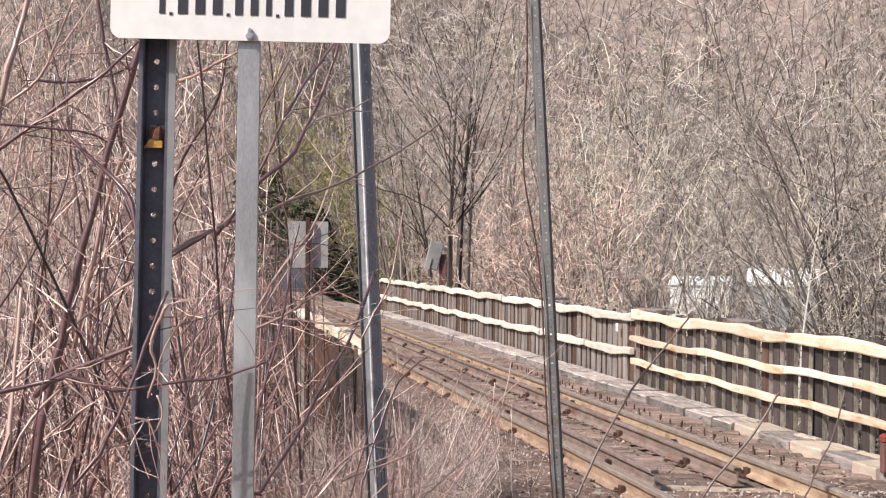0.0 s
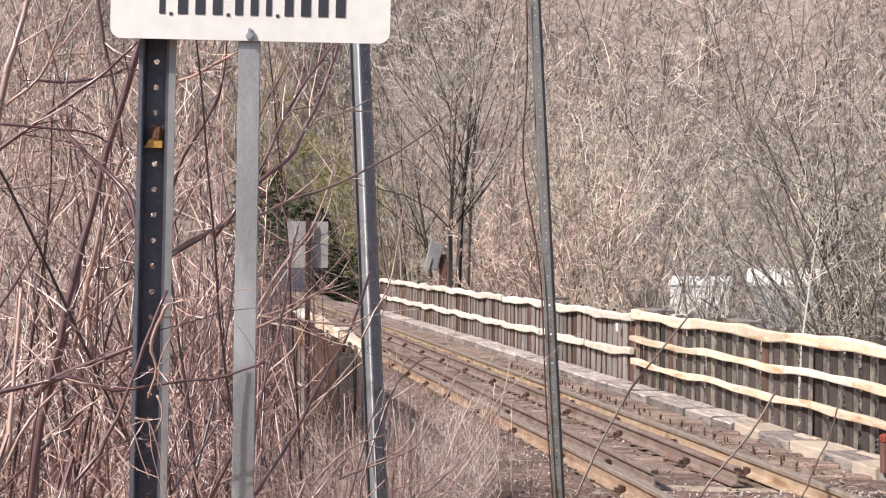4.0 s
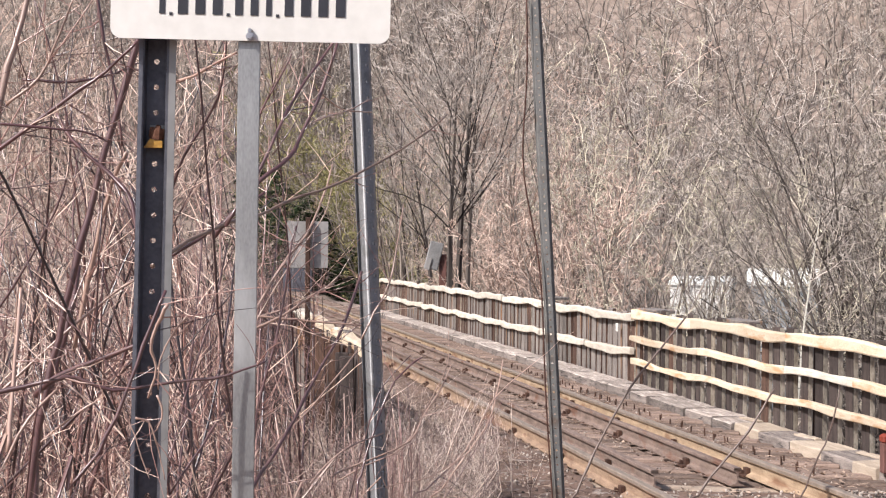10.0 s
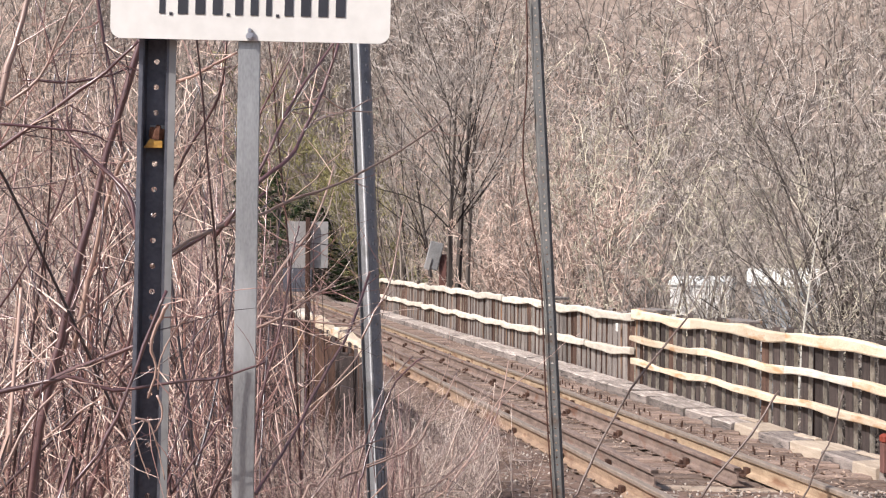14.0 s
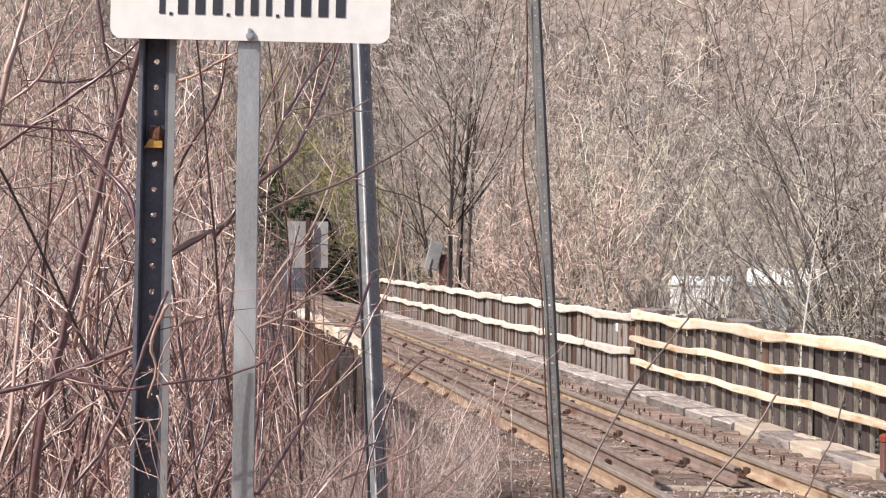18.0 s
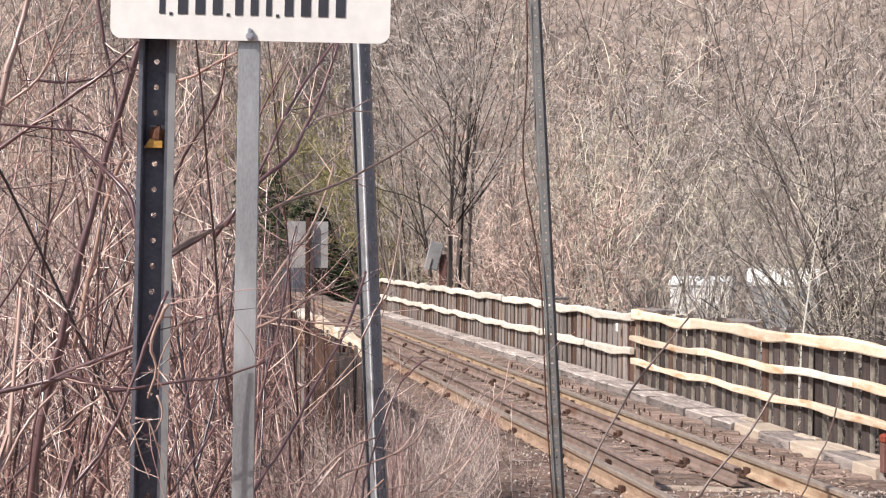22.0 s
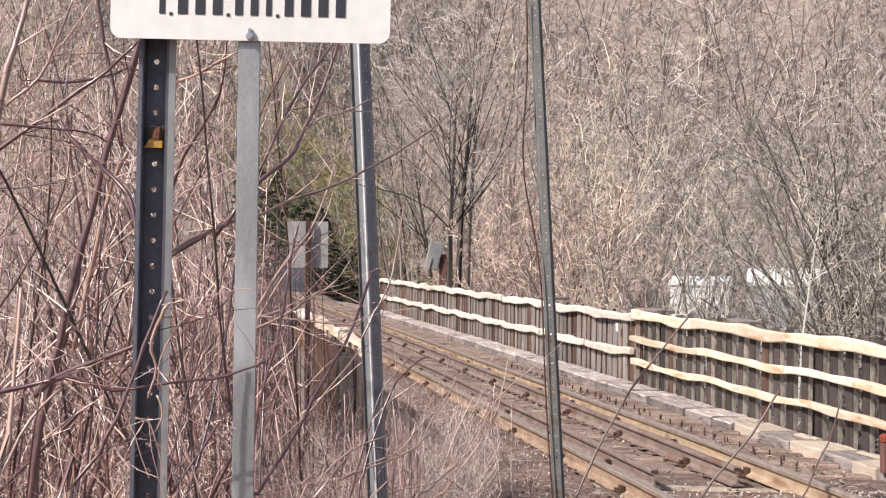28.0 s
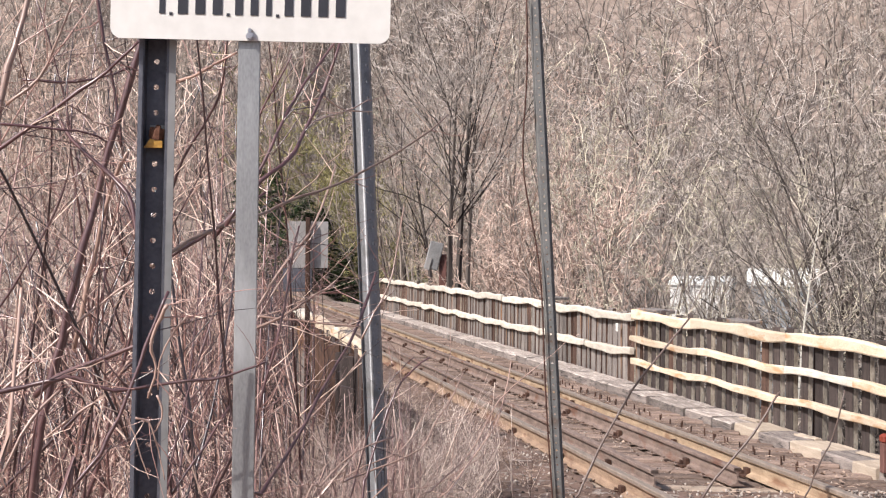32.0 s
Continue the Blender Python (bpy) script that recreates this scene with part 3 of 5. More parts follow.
def build_left_fence():
    fence = thing("fence", pose(0, 0, 0), "brown board fence with a pale split top rail", "fence")
    bm = [picket_mesh(w, h, 0.05, [mat, "board_brown"], 1) for w, h, mat in ((0.20, 1.30, "board_dark"), (0.22, 1.34, "board_dark"), (0.18, 1.28, "board_brown"))]
    y, k = 14.2, 0
    while y < 42:
        p = on_track(y, -3.68, -0.12)
        ob = new("picket", bm[(k * 7 + k // 3) % 3])
        ob.parent = fence
        ob.matrix_basis = pose(p.x, p.y, p.z - random.uniform(0, 0.06), random.uniform(-1, 1), random.uniform(-1, 1), heading(y) + random.uniform(-3, 3))
        y += 0.31 * random.uniform(0.85, 1.15)
        k += 1
    # broader boards on the outer face, set askew and differently worn
    bm = [picket_mesh(w, h, 0.06, [mat, mat], 1) for w, h, mat in ((0.13, 1.26, "board_dark"), (0.16, 1.20, "board_grey"), (0.13, 1.30, "board_brown"), (0.25, 1.33, "board_rust"), (0.18, 1.12, "board_grey"))]
    rnd = random.Random(4)
    for y, kind, turn in ((14.5, 0, 75), (15.0, 0, 70), (15.55, 2, 75), (16.2, 0, 70), (16.9, 2, 68), (17.9, 3, 82), (19.0, 1, 70), (19.9, 4, 60), (20.9, 1, 72), (21.9, 4, 66), (23.2, 2, 75), (24.6, 1, 70), (26.2, 4, 66), (28.0, 2, 72), (30.5, 1, 70)):
        p = on_track(y, -3.76, -0.14)
        ob = new("board", bm[kind])
        ob.parent = fence
        ob.matrix_basis = pose(p.x, p.y, p.z, rnd.uniform(-2, 2), rnd.uniform(-1.5, 1.5), heading(y) + turn)
    s = 60
    for a, c, mat in ((14.1, 17.0, "rail_wood"), (17.0, 19.9, "rail_wood"), (19.9, 22.4, "rail_old"), (22.4, 26.6, "board_brown"), (26.6, 31.0, "board_brown"), (31.0, 36.0, "board_grey")):
        wavy_rail(fence, -3.62, a + 0.02, c - 0.02, 1.2, 0.10, 0.14, mat, s, amp=0.022)
        wavy_rail(fence, -3.62, a + 0.02, c - 0.02, 0.65, 0.12, 0.06, "board_grey", s + 30, amp=0.03)
        s += 1


build_left_fence()


# ---- sign posts ----
def channel(profile_w, depth, wall, p0, p1, mat, name, label, hole_pitch, turn=0.0, group="sign posts", lips=(1.0, 1.0), bend=0.007, hole=0.0056):
    """A flanged steel channel post from p0 up to p1, with a row of punched holes down its face."""
    p0, p1 = Vector(p0), Vector(p1)
    axis = (p1 - p0)
    length = axis.length
    up = axis.normalized()
    across = Vector((1, 0, 0))
    across = (across - up * across.dot(up)).normalized()
    tilt = Matrix((across, up.cross(across), up)).transposed().to_4x4()
    at = Matrix.Translation(p0) @ tilt @ pose(0, 0, 0, 0, 0, turn)
    post = thing(name, at, label, "post", group)
    w, d, t = profile_w / 2, depth, wall
    a, c = w * 0.66, w * 0.76
    e = w * lips[0], w * lips[1]
    arc = [(a - bend + bend * math.sin(radians(12 * k)), bend - bend * math.cos(radians(12 * k))) for k in range(8)]
    prof = ([(-arc[0][0], 0.0)] + arc + [(c, d), (e[1], d), (e[1], d + t), (c - t, d + t), (a - t, t), (t - a, t), (t - c, d + t), (-e[0], d + t), (-e[0], d), (-c, d)]
            + [(-x, y) for x, y in reversed(arc[1:])])
    b = Build()
    n = 10
    for i in range(n + 1):
        z = length * i / n
        for px, py in prof:
            b.v.append((px, py, z))
    m = len(prof)
    for i in range(n):
        for j in range(m):
            if j in (0, 13):
                continue
            k = (j + 1) % m
            b.f.append((i * m + j, i * m + k, (i + 1) * m + k, (i + 1) * m + j))
            b.s.append(0)
    b.f.append(tuple(reversed(range(m))))
    b.f.append(tuple(n * m + j for j in range(m)))
    b.s += [0, 0]
    # the punched face: one cell after another, each with a round hole through it
    face = b
    cells = int(length / hole_pitch)
    step = length / cells
    for i in range(cells):
        zc = (i + 0.5) * step
        ring = []
        for y, hw in ((0.0, a - bend), (t, a - t)):
            outer, inner = [], []
            for k in range(16):
                u = 2 * math.pi * k / 16
                ca, sa = math.cos(u), math.sin(u)
                g = 1 / max(abs(ca), abs(sa))
                outer.append(len(face.v))
                face.v.append((hw * ca * g, y, zc + step / 2 * sa * g))
                inner.append(len(face.v))
                face.v.append((hole * ca, y, zc + hole * sa))
            for k in range(16):
                n2 = (k + 1) % 16
                quad = (outer[k], outer[n2], inner[n2], inner[k])
                face.f.append(quad if y else tuple(reversed(quad)))
                face.s.append(0)
            ring.append(inner)
        for k in range(16):
            n2 = (k + 1) % 16
            face.f.append((ring[0][k], ring[0][n2], ring[1][n2], ring[1][k]))
            face.s.append(0)
    channel_ob = b.part("channel", mat, post)
    bm = bmesh.new()
    bm.from_mesh(channel_ob.data)
    bmesh.ops.remove_doubles(bm, verts=bm.verts[:], dist=0.00002)
    bm.to_mesh(channel_ob.data)
    bm.free()
    channel_ob.data.polygons.foreach_set("use_smooth", [True] * len(channel_ob.data.polygons))
    channel_ob.data.set_sharp_from_angle(angle=radians(25))
    return post


def build_posts():
    dark = channel(0.068, 0.036, 0.004, (-0.6143, 2.97, -0.0566), (-0.5767, 2.97, 2.8834), "postdark", "sign_post", "dark steel channel post with punched holes and a yellow clip", 0.0508, turn=187, lips=(1.2, 0.95))
    # Strip laid over the right lip; its paler colour stands in for sunlight.
    c = Build()
    c.box((0.0135, 0.002, 2.93), pose(-0.0338, 0.0415, 1.47), 0.0)
    c.part("flange", "greybox", dark, "flange strip coloured paler for the sun it catches")
    # Narrow strip on the left lip, its lighter tone set against the shaded web.
    c = Build()
    c.box((0.0080, 0.002, 2.93), pose(0.0284, 0.0415, 1.47), 0.0)
    c.part("flange", "flange", dark, "bluish grey flange strip, coloured lighter than the shaded face")
    # clip bolted on the face
    c = Build()
    c.box((0.034, 0.002, 0.038), pose(0, 0, 0), 0.0006)
    c.part("backing_plate", "signback", dark, "pale worn plate behind the clip").matrix_basis = pose(-0.006, 0.0062, 2.4060, 0, 0, 180)
    c = Build()
    c.box((0.030, 0.010, 0.022), pose(0.002, -0.006, 0.008, 0, 8), 0.003)
    c.tube([(0.0, -0.010, -0.004), (0.003, -0.012, 0.012), (0.006, -0.010, 0.024)], [0.013, 0.010, 0.004], 7)
    c.part("clip", "cliprust", dark, "rusty brown clip bolted to the face").matrix_basis = pose(-0.002, 0.010, 2.4000, 0, 0, 180)
    c = Build()
    c.prism([((0, -0.020, -0.022), (1, 0, 0)), ((0, -0.006, -0.022), (1, 0, 0))], [(-0.022, 0.0), (0.014, 0.0), (0.014, 0.014), (-0.010, 0.018)])
    c.part("flap", "clip", dark, "yellow flap of the clip").matrix_basis = pose(-0.002, 0.010, 2.4000, 0, 0, 180)
    channel(0.076, 0.032, 0.004, (-0.110, 4.63, -0.08), (-0.252, 4.63, 2.83), "galv", "sign_post", "leaning bright galvanised channel post with punched holes", 0.0508, turn=46, bend=0.019)
    right = channel(0.084, 0.03, 0.004, (0.862, 10.4, -0.08), (0.632, 10.4, 3.92), "galv_dull", "sign_post", "dull grey leaning channel post with punched holes", 0.0508, turn=-6, hole=0.0075)
    # a rusty wire hangs along the last post
    w = Build()
    pts = []
    top, bot = Vector((-0.055, -0.03, 4.0)), Vector((-0.045, -0.03, 0.0))
    for i in range(33):
        u = i / 32
        bow = -0.085 * math.exp(-((u - 0.30) / 0.13) ** 2) - 0.008 * math.sin(u * 11)
        p = top.lerp(bot, u)
        pts.append((p.x + bow, p.y, p.z))
    w.tube(pts, [0.006] * 33, 6)
    w.part("wire", "wire", right, "thin rusty wire hanging beside the post", smooth=True)
    # white notice bolted to a flat bar
    sign = thing("notice_sign", pose(-0.402, 2.905, -0.08), "white rounded notice sign bolted to a flat aluminium bar", "sign")
    b = Build()
    b.box((0.044, 0.006, 3.0), pose(0, 0, 1.5), 0.0015)
    b.part("bar", "alu", sign, "flat brushed aluminium bar", at=pose(0, 0, 0, 0, 0.35, 0))
    plate = new("board")
    plate.parent = sign
    plate.matrix_basis = pose(0.018, -0.011, 2.610, 0, 0.8, 0)
    s = Build()
    outline = []
    w2, r = 0.2755, 0.022
    for cx, cz, a0 in ((w2 - r, r, -90), (w2 - r, 0.45 - r, 0), (-w2 + r, 0.45 - r, 90), (-w2 + r, r, 180)):
        for i in range(7):
            t = radians(a0 + 15 * i)
            outline.append((cx + r * math.cos(t), cz + r * math.sin(t)))
    n = len(outline)
    for yy in (-0.0015, 0.0015):
        for x, z in outline:
            s.v.append((x, yy, z))
    s.f.append(tuple(range(n)))
    s.f.append(tuple(n + i for i in reversed(range(n))))
    s.s += [0, 0]
    for i in range(n):
        s.f.append((i, n + i, n + (i + 1) % n, (i + 1) % n))
        s.s.append(0)
    s.part("panel", "white", sign).matrix_basis = plate.matrix_basis
    # the printed line stands for a number: plain dark bars
    x = -0.188
    for wide in (0.028, 0.0, 0.036, 0.036, 0.036, 0.0, 0.032, 0.032, 0.028, 0.0, 0.034, 0.036, 0.036, 0.036):
        t = Build()
        if wide:
            t.box((wide - 0.017, 0.001, 0.046), pose(x + wide / 2, -0.0025, 0.073), 0.0)
            x += wide * 0.95
        else:
            t.box((0.006, 0.001, 0.006), pose(x + 0.005, -0.0025, 0.050), 0.0)
            x += 0.010
        t.part("printed_bar", "black", sign).matrix_basis = plate.matrix_basis
    k = Build()
    k.tube([(0, 0, 0), (0, -0.006, 0)], [0.0085, 0.0085], 12)
    k.tube([(0, -0.006, 0), (0, -0.013, 0)], [0.0065, 0.006], 6)
    k.part("bolt", "bolt", sign, "zinc bolt and washer").matrix_basis = plate.matrix_basis @ pose(0.001, -0.002, 0.008)
    k = Build()
    k.tube([(0, 0, 0), (0, -0.008, 0)], [0.005, 0.004], 8)
    k.part("bolt", "bolt", sign).matrix_basis = plate.matrix_basis @ pose(0.0, -0.002, 0.020)
    bpy.data.objects.remove(plate)

    # a sign seen from behind, on two thin posts
    back = thing("track_sign", pose(-1.385, 15.0, -0.05), "pale sign seen from behind, on a thin rusty post", "sign")
    p = Build()
    p.box((0.42, 0.004, 0.475), pose(0, 0.02, 2.22), 0.0)
    p.part("panel", "signback", back)
    q = Build()
    q.box((0.05, 0.05, 2.5), pose(0.01, -0.035, 1.25), 0.008)
    q.part("post", "iron", back)
    q = Build()
    q.box((0.30, 0.012, 0.24), pose(-0.10, 0.03, 1.86), 0.01)
    q.part("plate", "postdark", back, "dark plate below the panel")

    # grey trackside box on a red post
    trap = thing("signal_box", pose(0.0, 50.0, -0.1), "grey box on a dull red trackside post", "signal box")
    q = Build()
    q.box((0.26, 0.24, 2.1), pose(0, 0, 1.05), 0.02)
    q.part("post", "redold", trap)
    q = Build()
    q.box((0.48, 0.36, 0.95), pose(-0.30, -0.05, 2.05, 0, 14, 0), 0.03)
    q.part("case", "greybox", trap)
    q = Build()
    q.box((0.18, 0.05, 0.42), pose(-0.50, -0.25, 1.78, 0, 14, 0), 0.01)
    q.part("plate", "signback", trap)

    # red marker beside the kerb
    mark = thing("marker_post", pose(*on_track(13.55, 1.20, 0.07)), "short marker post with a red cap beside the kerb", "marker post")
    q = Build()
    q.box((0.125, 0.11, 0.29), pose(0, 0, 0.145), 0.012)
    q.part("post", "redold", mark)
    q = Build()
    q.box((0.14, 0.125, 0.09), pose(0, 0, 0.325), 0.02)
    q.part("cap", "red", mark, "bright red cap")


M["cliprust"] = material("brown_rusted_clip", (0.06, 0.025, 0.015), (0.22, 0.10, 0.06), 40.0, 200.0, 0.7, bump=0.3)
build_posts()


# ---- trees ----
def lean_off(d, degrees, rnd):
    """A direction that leaves d at about that angle, to a random side."""
    out = d.orthogonal().normalized()
    out.rotate(Matrix.Rotation(rnd.uniform(0, 6.283), 3, d))
    t = radians(degrees * rnd.uniform(0.7, 1.3))
    return (d * math.cos(t) + out * math.sin(t)).normalized()


def grow(builds, rnd, p, d, length, r, kind, level=0):
    """A stem or branch that bends upwards as it goes, with its own branches and twigs."""
    n = (7, 4, 2, 1)[level]
    bend, rise = kind["bend"][level], kind["rise"][level]
    pts, dirs, q, dd = [p.copy()], [d.copy()], p.copy(), d.copy()
    for _ in range(n):
        dd = (dd + Vector((rnd.gauss(0, bend), rnd.gauss(0, bend), rnd.gauss(rise, bend * 0.6)))).normalized()
        q = q + dd * (length / n)
        pts.append(q.copy())
        dirs.append(dd.copy())
    thin = kind["twig"]
    end = max(r * 0.16, thin * 0.8) if level == 0 else max(r * 0.4, thin * 0.5)
    rad = [r + (end - r) * (k / n) ** 0.85 for k in range(n + 1)]
    builds[kind["slot"][level]].tube(pts, rad, 5 if level == 0 else 3, cap=False)
    if level == 3:
        return
    first, ratio = kind["first"][level], kind["ratio"][level]
    for _ in range(kind["count"][level]):
        u = first + (1 - first) * rnd.random() ** kind["bias"]
        k = min(int(u * n), n - 1)
        at = pts[k].lerp(pts[k + 1], u * n - k)
        nd = lean_off(dirs[k], kind["angle"][level], rnd)
        reach = length * ratio * rnd.uniform(0.55, 1.15) * (1.2 - 0.6 * u)
        grow(builds, rnd, at, nd, reach, max(rad[k] * kind["thin"], thin * (1.35, 1.0, 0.75)[level]), kind, level + 1)


SAPLING = {"count": (12, 5, 3), "ratio": (0.23, 0.38, 0.44), "angle": (42, 52, 56), "first": (0.2, 0.15, 0.15), "bend": (0.06, 0.17, 0.24, 0),
           "rise": (0.02, 0.06, 0.02, 0), "bias": 0.85, "thin": 0.45, "twig": 0.0090, "slot": (0, 1, 1, 1)}
SPREADING = {**SAPLING, "count": (10, 6, 3), "ratio": (0.34, 0.36, 0.42), "angle": (36, 46, 54), "first": (0.25, 0.2, 0.2), "rise": (-0.01, 0.04, 0.02, 0),
             "slot": (0, 0, 1, 1), "twig": 0.0088}
CROWNED = {**SAPLING, "count": (15, 10, 6), "ratio": (0.72, 0.34, 0.36), "angle": (38, 42, 50), "first": (0.44, 0.15, 0.15), "rise": (0.03, 0.05, 0.03, 0), "bend": (0.025, 0.16, 0.18, 0),
           "slot": (0, 0, 1, 1), "bias": 1.2, "thin": 0.36, "twig": 0.0095}
BUSHY = {**SAPLING, "count": (11, 6, 3), "ratio": (0.30, 0.42, 0.45), "angle": (42, 50, 50), "first": (0.08, 0.15, 0.15), "rise": (0.0, 0.03, 0.02, 0), "twig": 0.0090}


def make_tree(seed, stems, height, r, lean, kind, bark, twigs, label, name="tree", category="tree", group="bare trees"):
    rnd = random.Random(seed)
    limb, fine = Build(), Build()
    for s in range(stems):
        a = 6.283 * (s + rnd.uniform(-0.3, 0.3)) / stems
        off = Vector((math.cos(a), math.sin(a), 0)) * (0.0 if stems == 1 else rnd.uniform(0.1, 0.45))
        tip = lean * rnd.uniform(0.15, 1)
        d = Vector((math.cos(a) * tip, math.sin(a) * tip, 1)).normalized()
        grow((limb, fine), rnd, off - Vector((0, 0, 0.3)), d, height * rnd.uniform(0.65, 1.0), r * rnd.uniform(0.6, 1.0), kind)
    tree = thing(name, pose(0, -500, -50), label, category, group)
    limb.part("trunk", bark, tree)
    fine.part("crown", twigs, tree)
    return tree


def place(tree, x, y, turn, scale=1.0, dz=0.0):
    ob = copy_thing(tree, pose(x, y, ground_z(x, y) + dz, 0, 0, turn))
    ob.scale = (scale, scale, scale)
    return ob


def remove_thing(ob):
    for o in (*ob.children_recursive, ob):
        bpy.data.objects.remove(o)


def build_woods():
    rnd = random.Random(5)
    text = "bare many-stemmed sapling with fine twigs, "
    hues = (("bark", "fine", "grey-brown"), ("bark", "fine_tan", "tan in the sun"), ("bark", "fine_tan", "olive tan"), ("bark_dark", "fine", "with darker stems"), ("bark", "fine", "pale grey"),
            ("bark_dark", "fine_dark", "dark grey"), ("bark", "fine_red", "rust-tinged"), ("bark", "fine_red", "warm tan"))
    grey = [make_tree(100 + i, 6, 10.0, 0.05, 0.5, SPREADING if i in (3, 5) else SAPLING, bark, tw, text + hue, group="bare saplings behind the fence") for i, (bark, tw, hue) in enumerate(hues)]
    red = [make_tree(120 + i, 8, 5.0, 0.026, 0.4, BUSHY, "bark", "fine_red", "rust-brown bare thicket bush with fine twigs", "shrub", "shrub", "rusty bushes beside the fence") for i in range(2)]
    olive = [make_tree(130 + i, 6, 10.0, 0.06, 0.4, {**BUSHY, "twig": 0.016}, "bark", "fine_olive", "olive-tinged bush just coming into bud", "shrub", "shrub", "budding bushes beyond the track") for i in range(2)]
    dark = [make_tree(140 + i, 4, 13.0, 0.13, 0.25, {**SPREADING, "twig": 0.010}, "bark_dark", "fine", "tall bare tree with several dark trunks", group="dark-trunked trees") for i in range(2)]
    fan = [make_tree(160 + i, 8, 12.0, 0.05, 0.6, SPREADING, "bark", ("fine_tan", "fine_red")[i], "grey-brown bare tree fanning out from many stems", group="fanned bare trees") for i in range(2)]
    trunk = [make_tree(170 + i, 1, 9.0, 0.19, 0.05, CROWNED, "bark_trunk", "fine", "tall bare tree with one dark trunk and a fanned crown", group="dark-trunked trees") for i in range(2)]
    vase = [make_tree(180 + i, 7, 12.0, 0.095, 0.42, SPREADING, "bark_trunk", "fine_dark", "dark bare tree spreading like a vase from many stems", group="fanned bare trees") for i in range(2)]
    pale = make_tree(150, 1, 9.0, 0.06, 0.03, {**SAPLING, "count": (7, 3, 2), "first": (0.6, 0.2, 0.2)}, "birch", "fine", "slim white-barked birch without leaves")
    # behind the fence, from the near edge to the far side of the hollow, and along the other side
    for y, n, x0, x1, tall in ((28, 5, 7.6, 13.0, 0.8), (33, 6, 6.4, 14.5, 0.95), (39, 7, 4.6, 16.0, 1.15), (46, 8, 3.4, 18.5, 1.3), (54, 8, 1.6, 20.0, 1.5), (64, 9, 0.0, 24.0, 1.6), (74, 9, -6, 26.0, 1.75), (86, 11, -22, 33.0, 1.9), (24, 3, -10, -5.5, 0.8), (34, 4, -14, -7.5, 0.9), (46, 4, -18, -9.5, 1.2), (60, 4, -23, -13, 1.4)):
        for i in range(n):
            x = x0 + (x1 - x0) * (i + rnd.uniform(-0.3, 0.3)) / max(n - 1, 1)
            if y > 62 and -0.13 < x / y < -0.045:
                continue
            if 0.152 < x / y < 0.19 and y < 69 or 0.2 < x / y < 0.26 and (55 < y < 69 or x / y < 0.245 or i % 2):
                continue
            shady = x / y > 0.225 or -0.04 < x / y < 0.015
            if 0.015 < x / y < 0.075:
                place(grey[(6, 0, 6)[i % 3]], x, y + rnd.uniform(-2.5, 2.5), rnd.uniform(0, 360), rnd.uniform(0.8, 1.12) * tall)
                continue
            place(rnd.choice((grey[2:4] + grey[5:6] if x / y > 0.21 else grey[3:6] + grey[5:6]) if shady else grey[6:] if x / y < -0.06 else grey[:5]), x, y + rnd.uniform(-2.5, 2.5), rnd.uniform(0, 360), rnd.uniform(0.8, 1.12) * tall)
    for x, y, s in ((6.3, 38, 0.55), (7.35, 42, 0.6), (8.35, 45.5, 0.62), (6.9, 44, 0.5)):
        place(vase[int(y) % 2], x, y, rnd.uniform(0, 360), s)
    for x, y, s in ((6.7, 41, 0.9), (9.0, 51, 1.0), (8.2, 44, 0.8), (9.6, 43, 0.62)):
        place(grey[1 if x > 9 else 0], x, y, rnd.uniform(0, 360), s)
    for x, y in ((2.9, 42.0), (3.4, 43), (2.9, 48), (3.7, 40), (3.9, 46), (2.6, 53), (4.6, 38.5), (3.0, 56), (2.5, 60), (4.8, 49), (2.2, 50), (1.4, 56)):
        place(rnd.choice(red), x, y, rnd.uniform(0, 360), rnd.uniform(1.0, 1.6))
    for x, y in ((-4.6, 78), (-6.3, 79), (-2.9, 76), (-1.2, 80), (-8.5, 84), (-4.0, 86), (-10.5, 84), (-5.6, 82), (-7.3, 88), (-3.2, 82)):
        place(rnd.choice(olive), x, y, rnd.uniform(0, 360), rnd.uniform(0.9, 1.35))
    for x, y, s in ((-1.6, 66, 0.9), (10.4, 36, 0.85), (0.9, 70, 1.1)):
        place(rnd.choice(dark), x, y, rnd.uniform(0, 360), s)
    for x, y, s in ((-0.26, 52.5, 0.9), (0.22, 44.0, 0.95), (0.42, 44.4, 1.05), (0.78, 45.2, 0.9)):
        place(trunk[int(x > 0.3)], x, y, 70 * y, s)
    for x, y, s in ((-1.3, 60, 1.0), (1.3, 58, 1.0), (2.9, 60, 0.9), (-0.3, 66, 1.1)):
        place(rnd.choice(fan), x, y, rnd.uniform(0, 360), s)
    for x, y, s in ((9.3, 33, 0.85), (10.8, 37, 0.95), (8.9, 30.5, 0.7), (8.0, 27.5, 0.7), (10.4, 35, 0.8), (12.0, 40, 1.0)):
        place(rnd.choice(vase), x, y, rnd.uniform(0, 360), s)
    place(pale, 6.27, 26.0, 40, 0.86)
    place(pale, 9.6, 43.5, 200, 0.85)
    place(pale, 17.0, 62, 140, 0.9)
    for ob in (*grey, *red, *olive, *dark, *fan, *trunk, *vase, pale):
        remove_thing(ob)


build_woods()


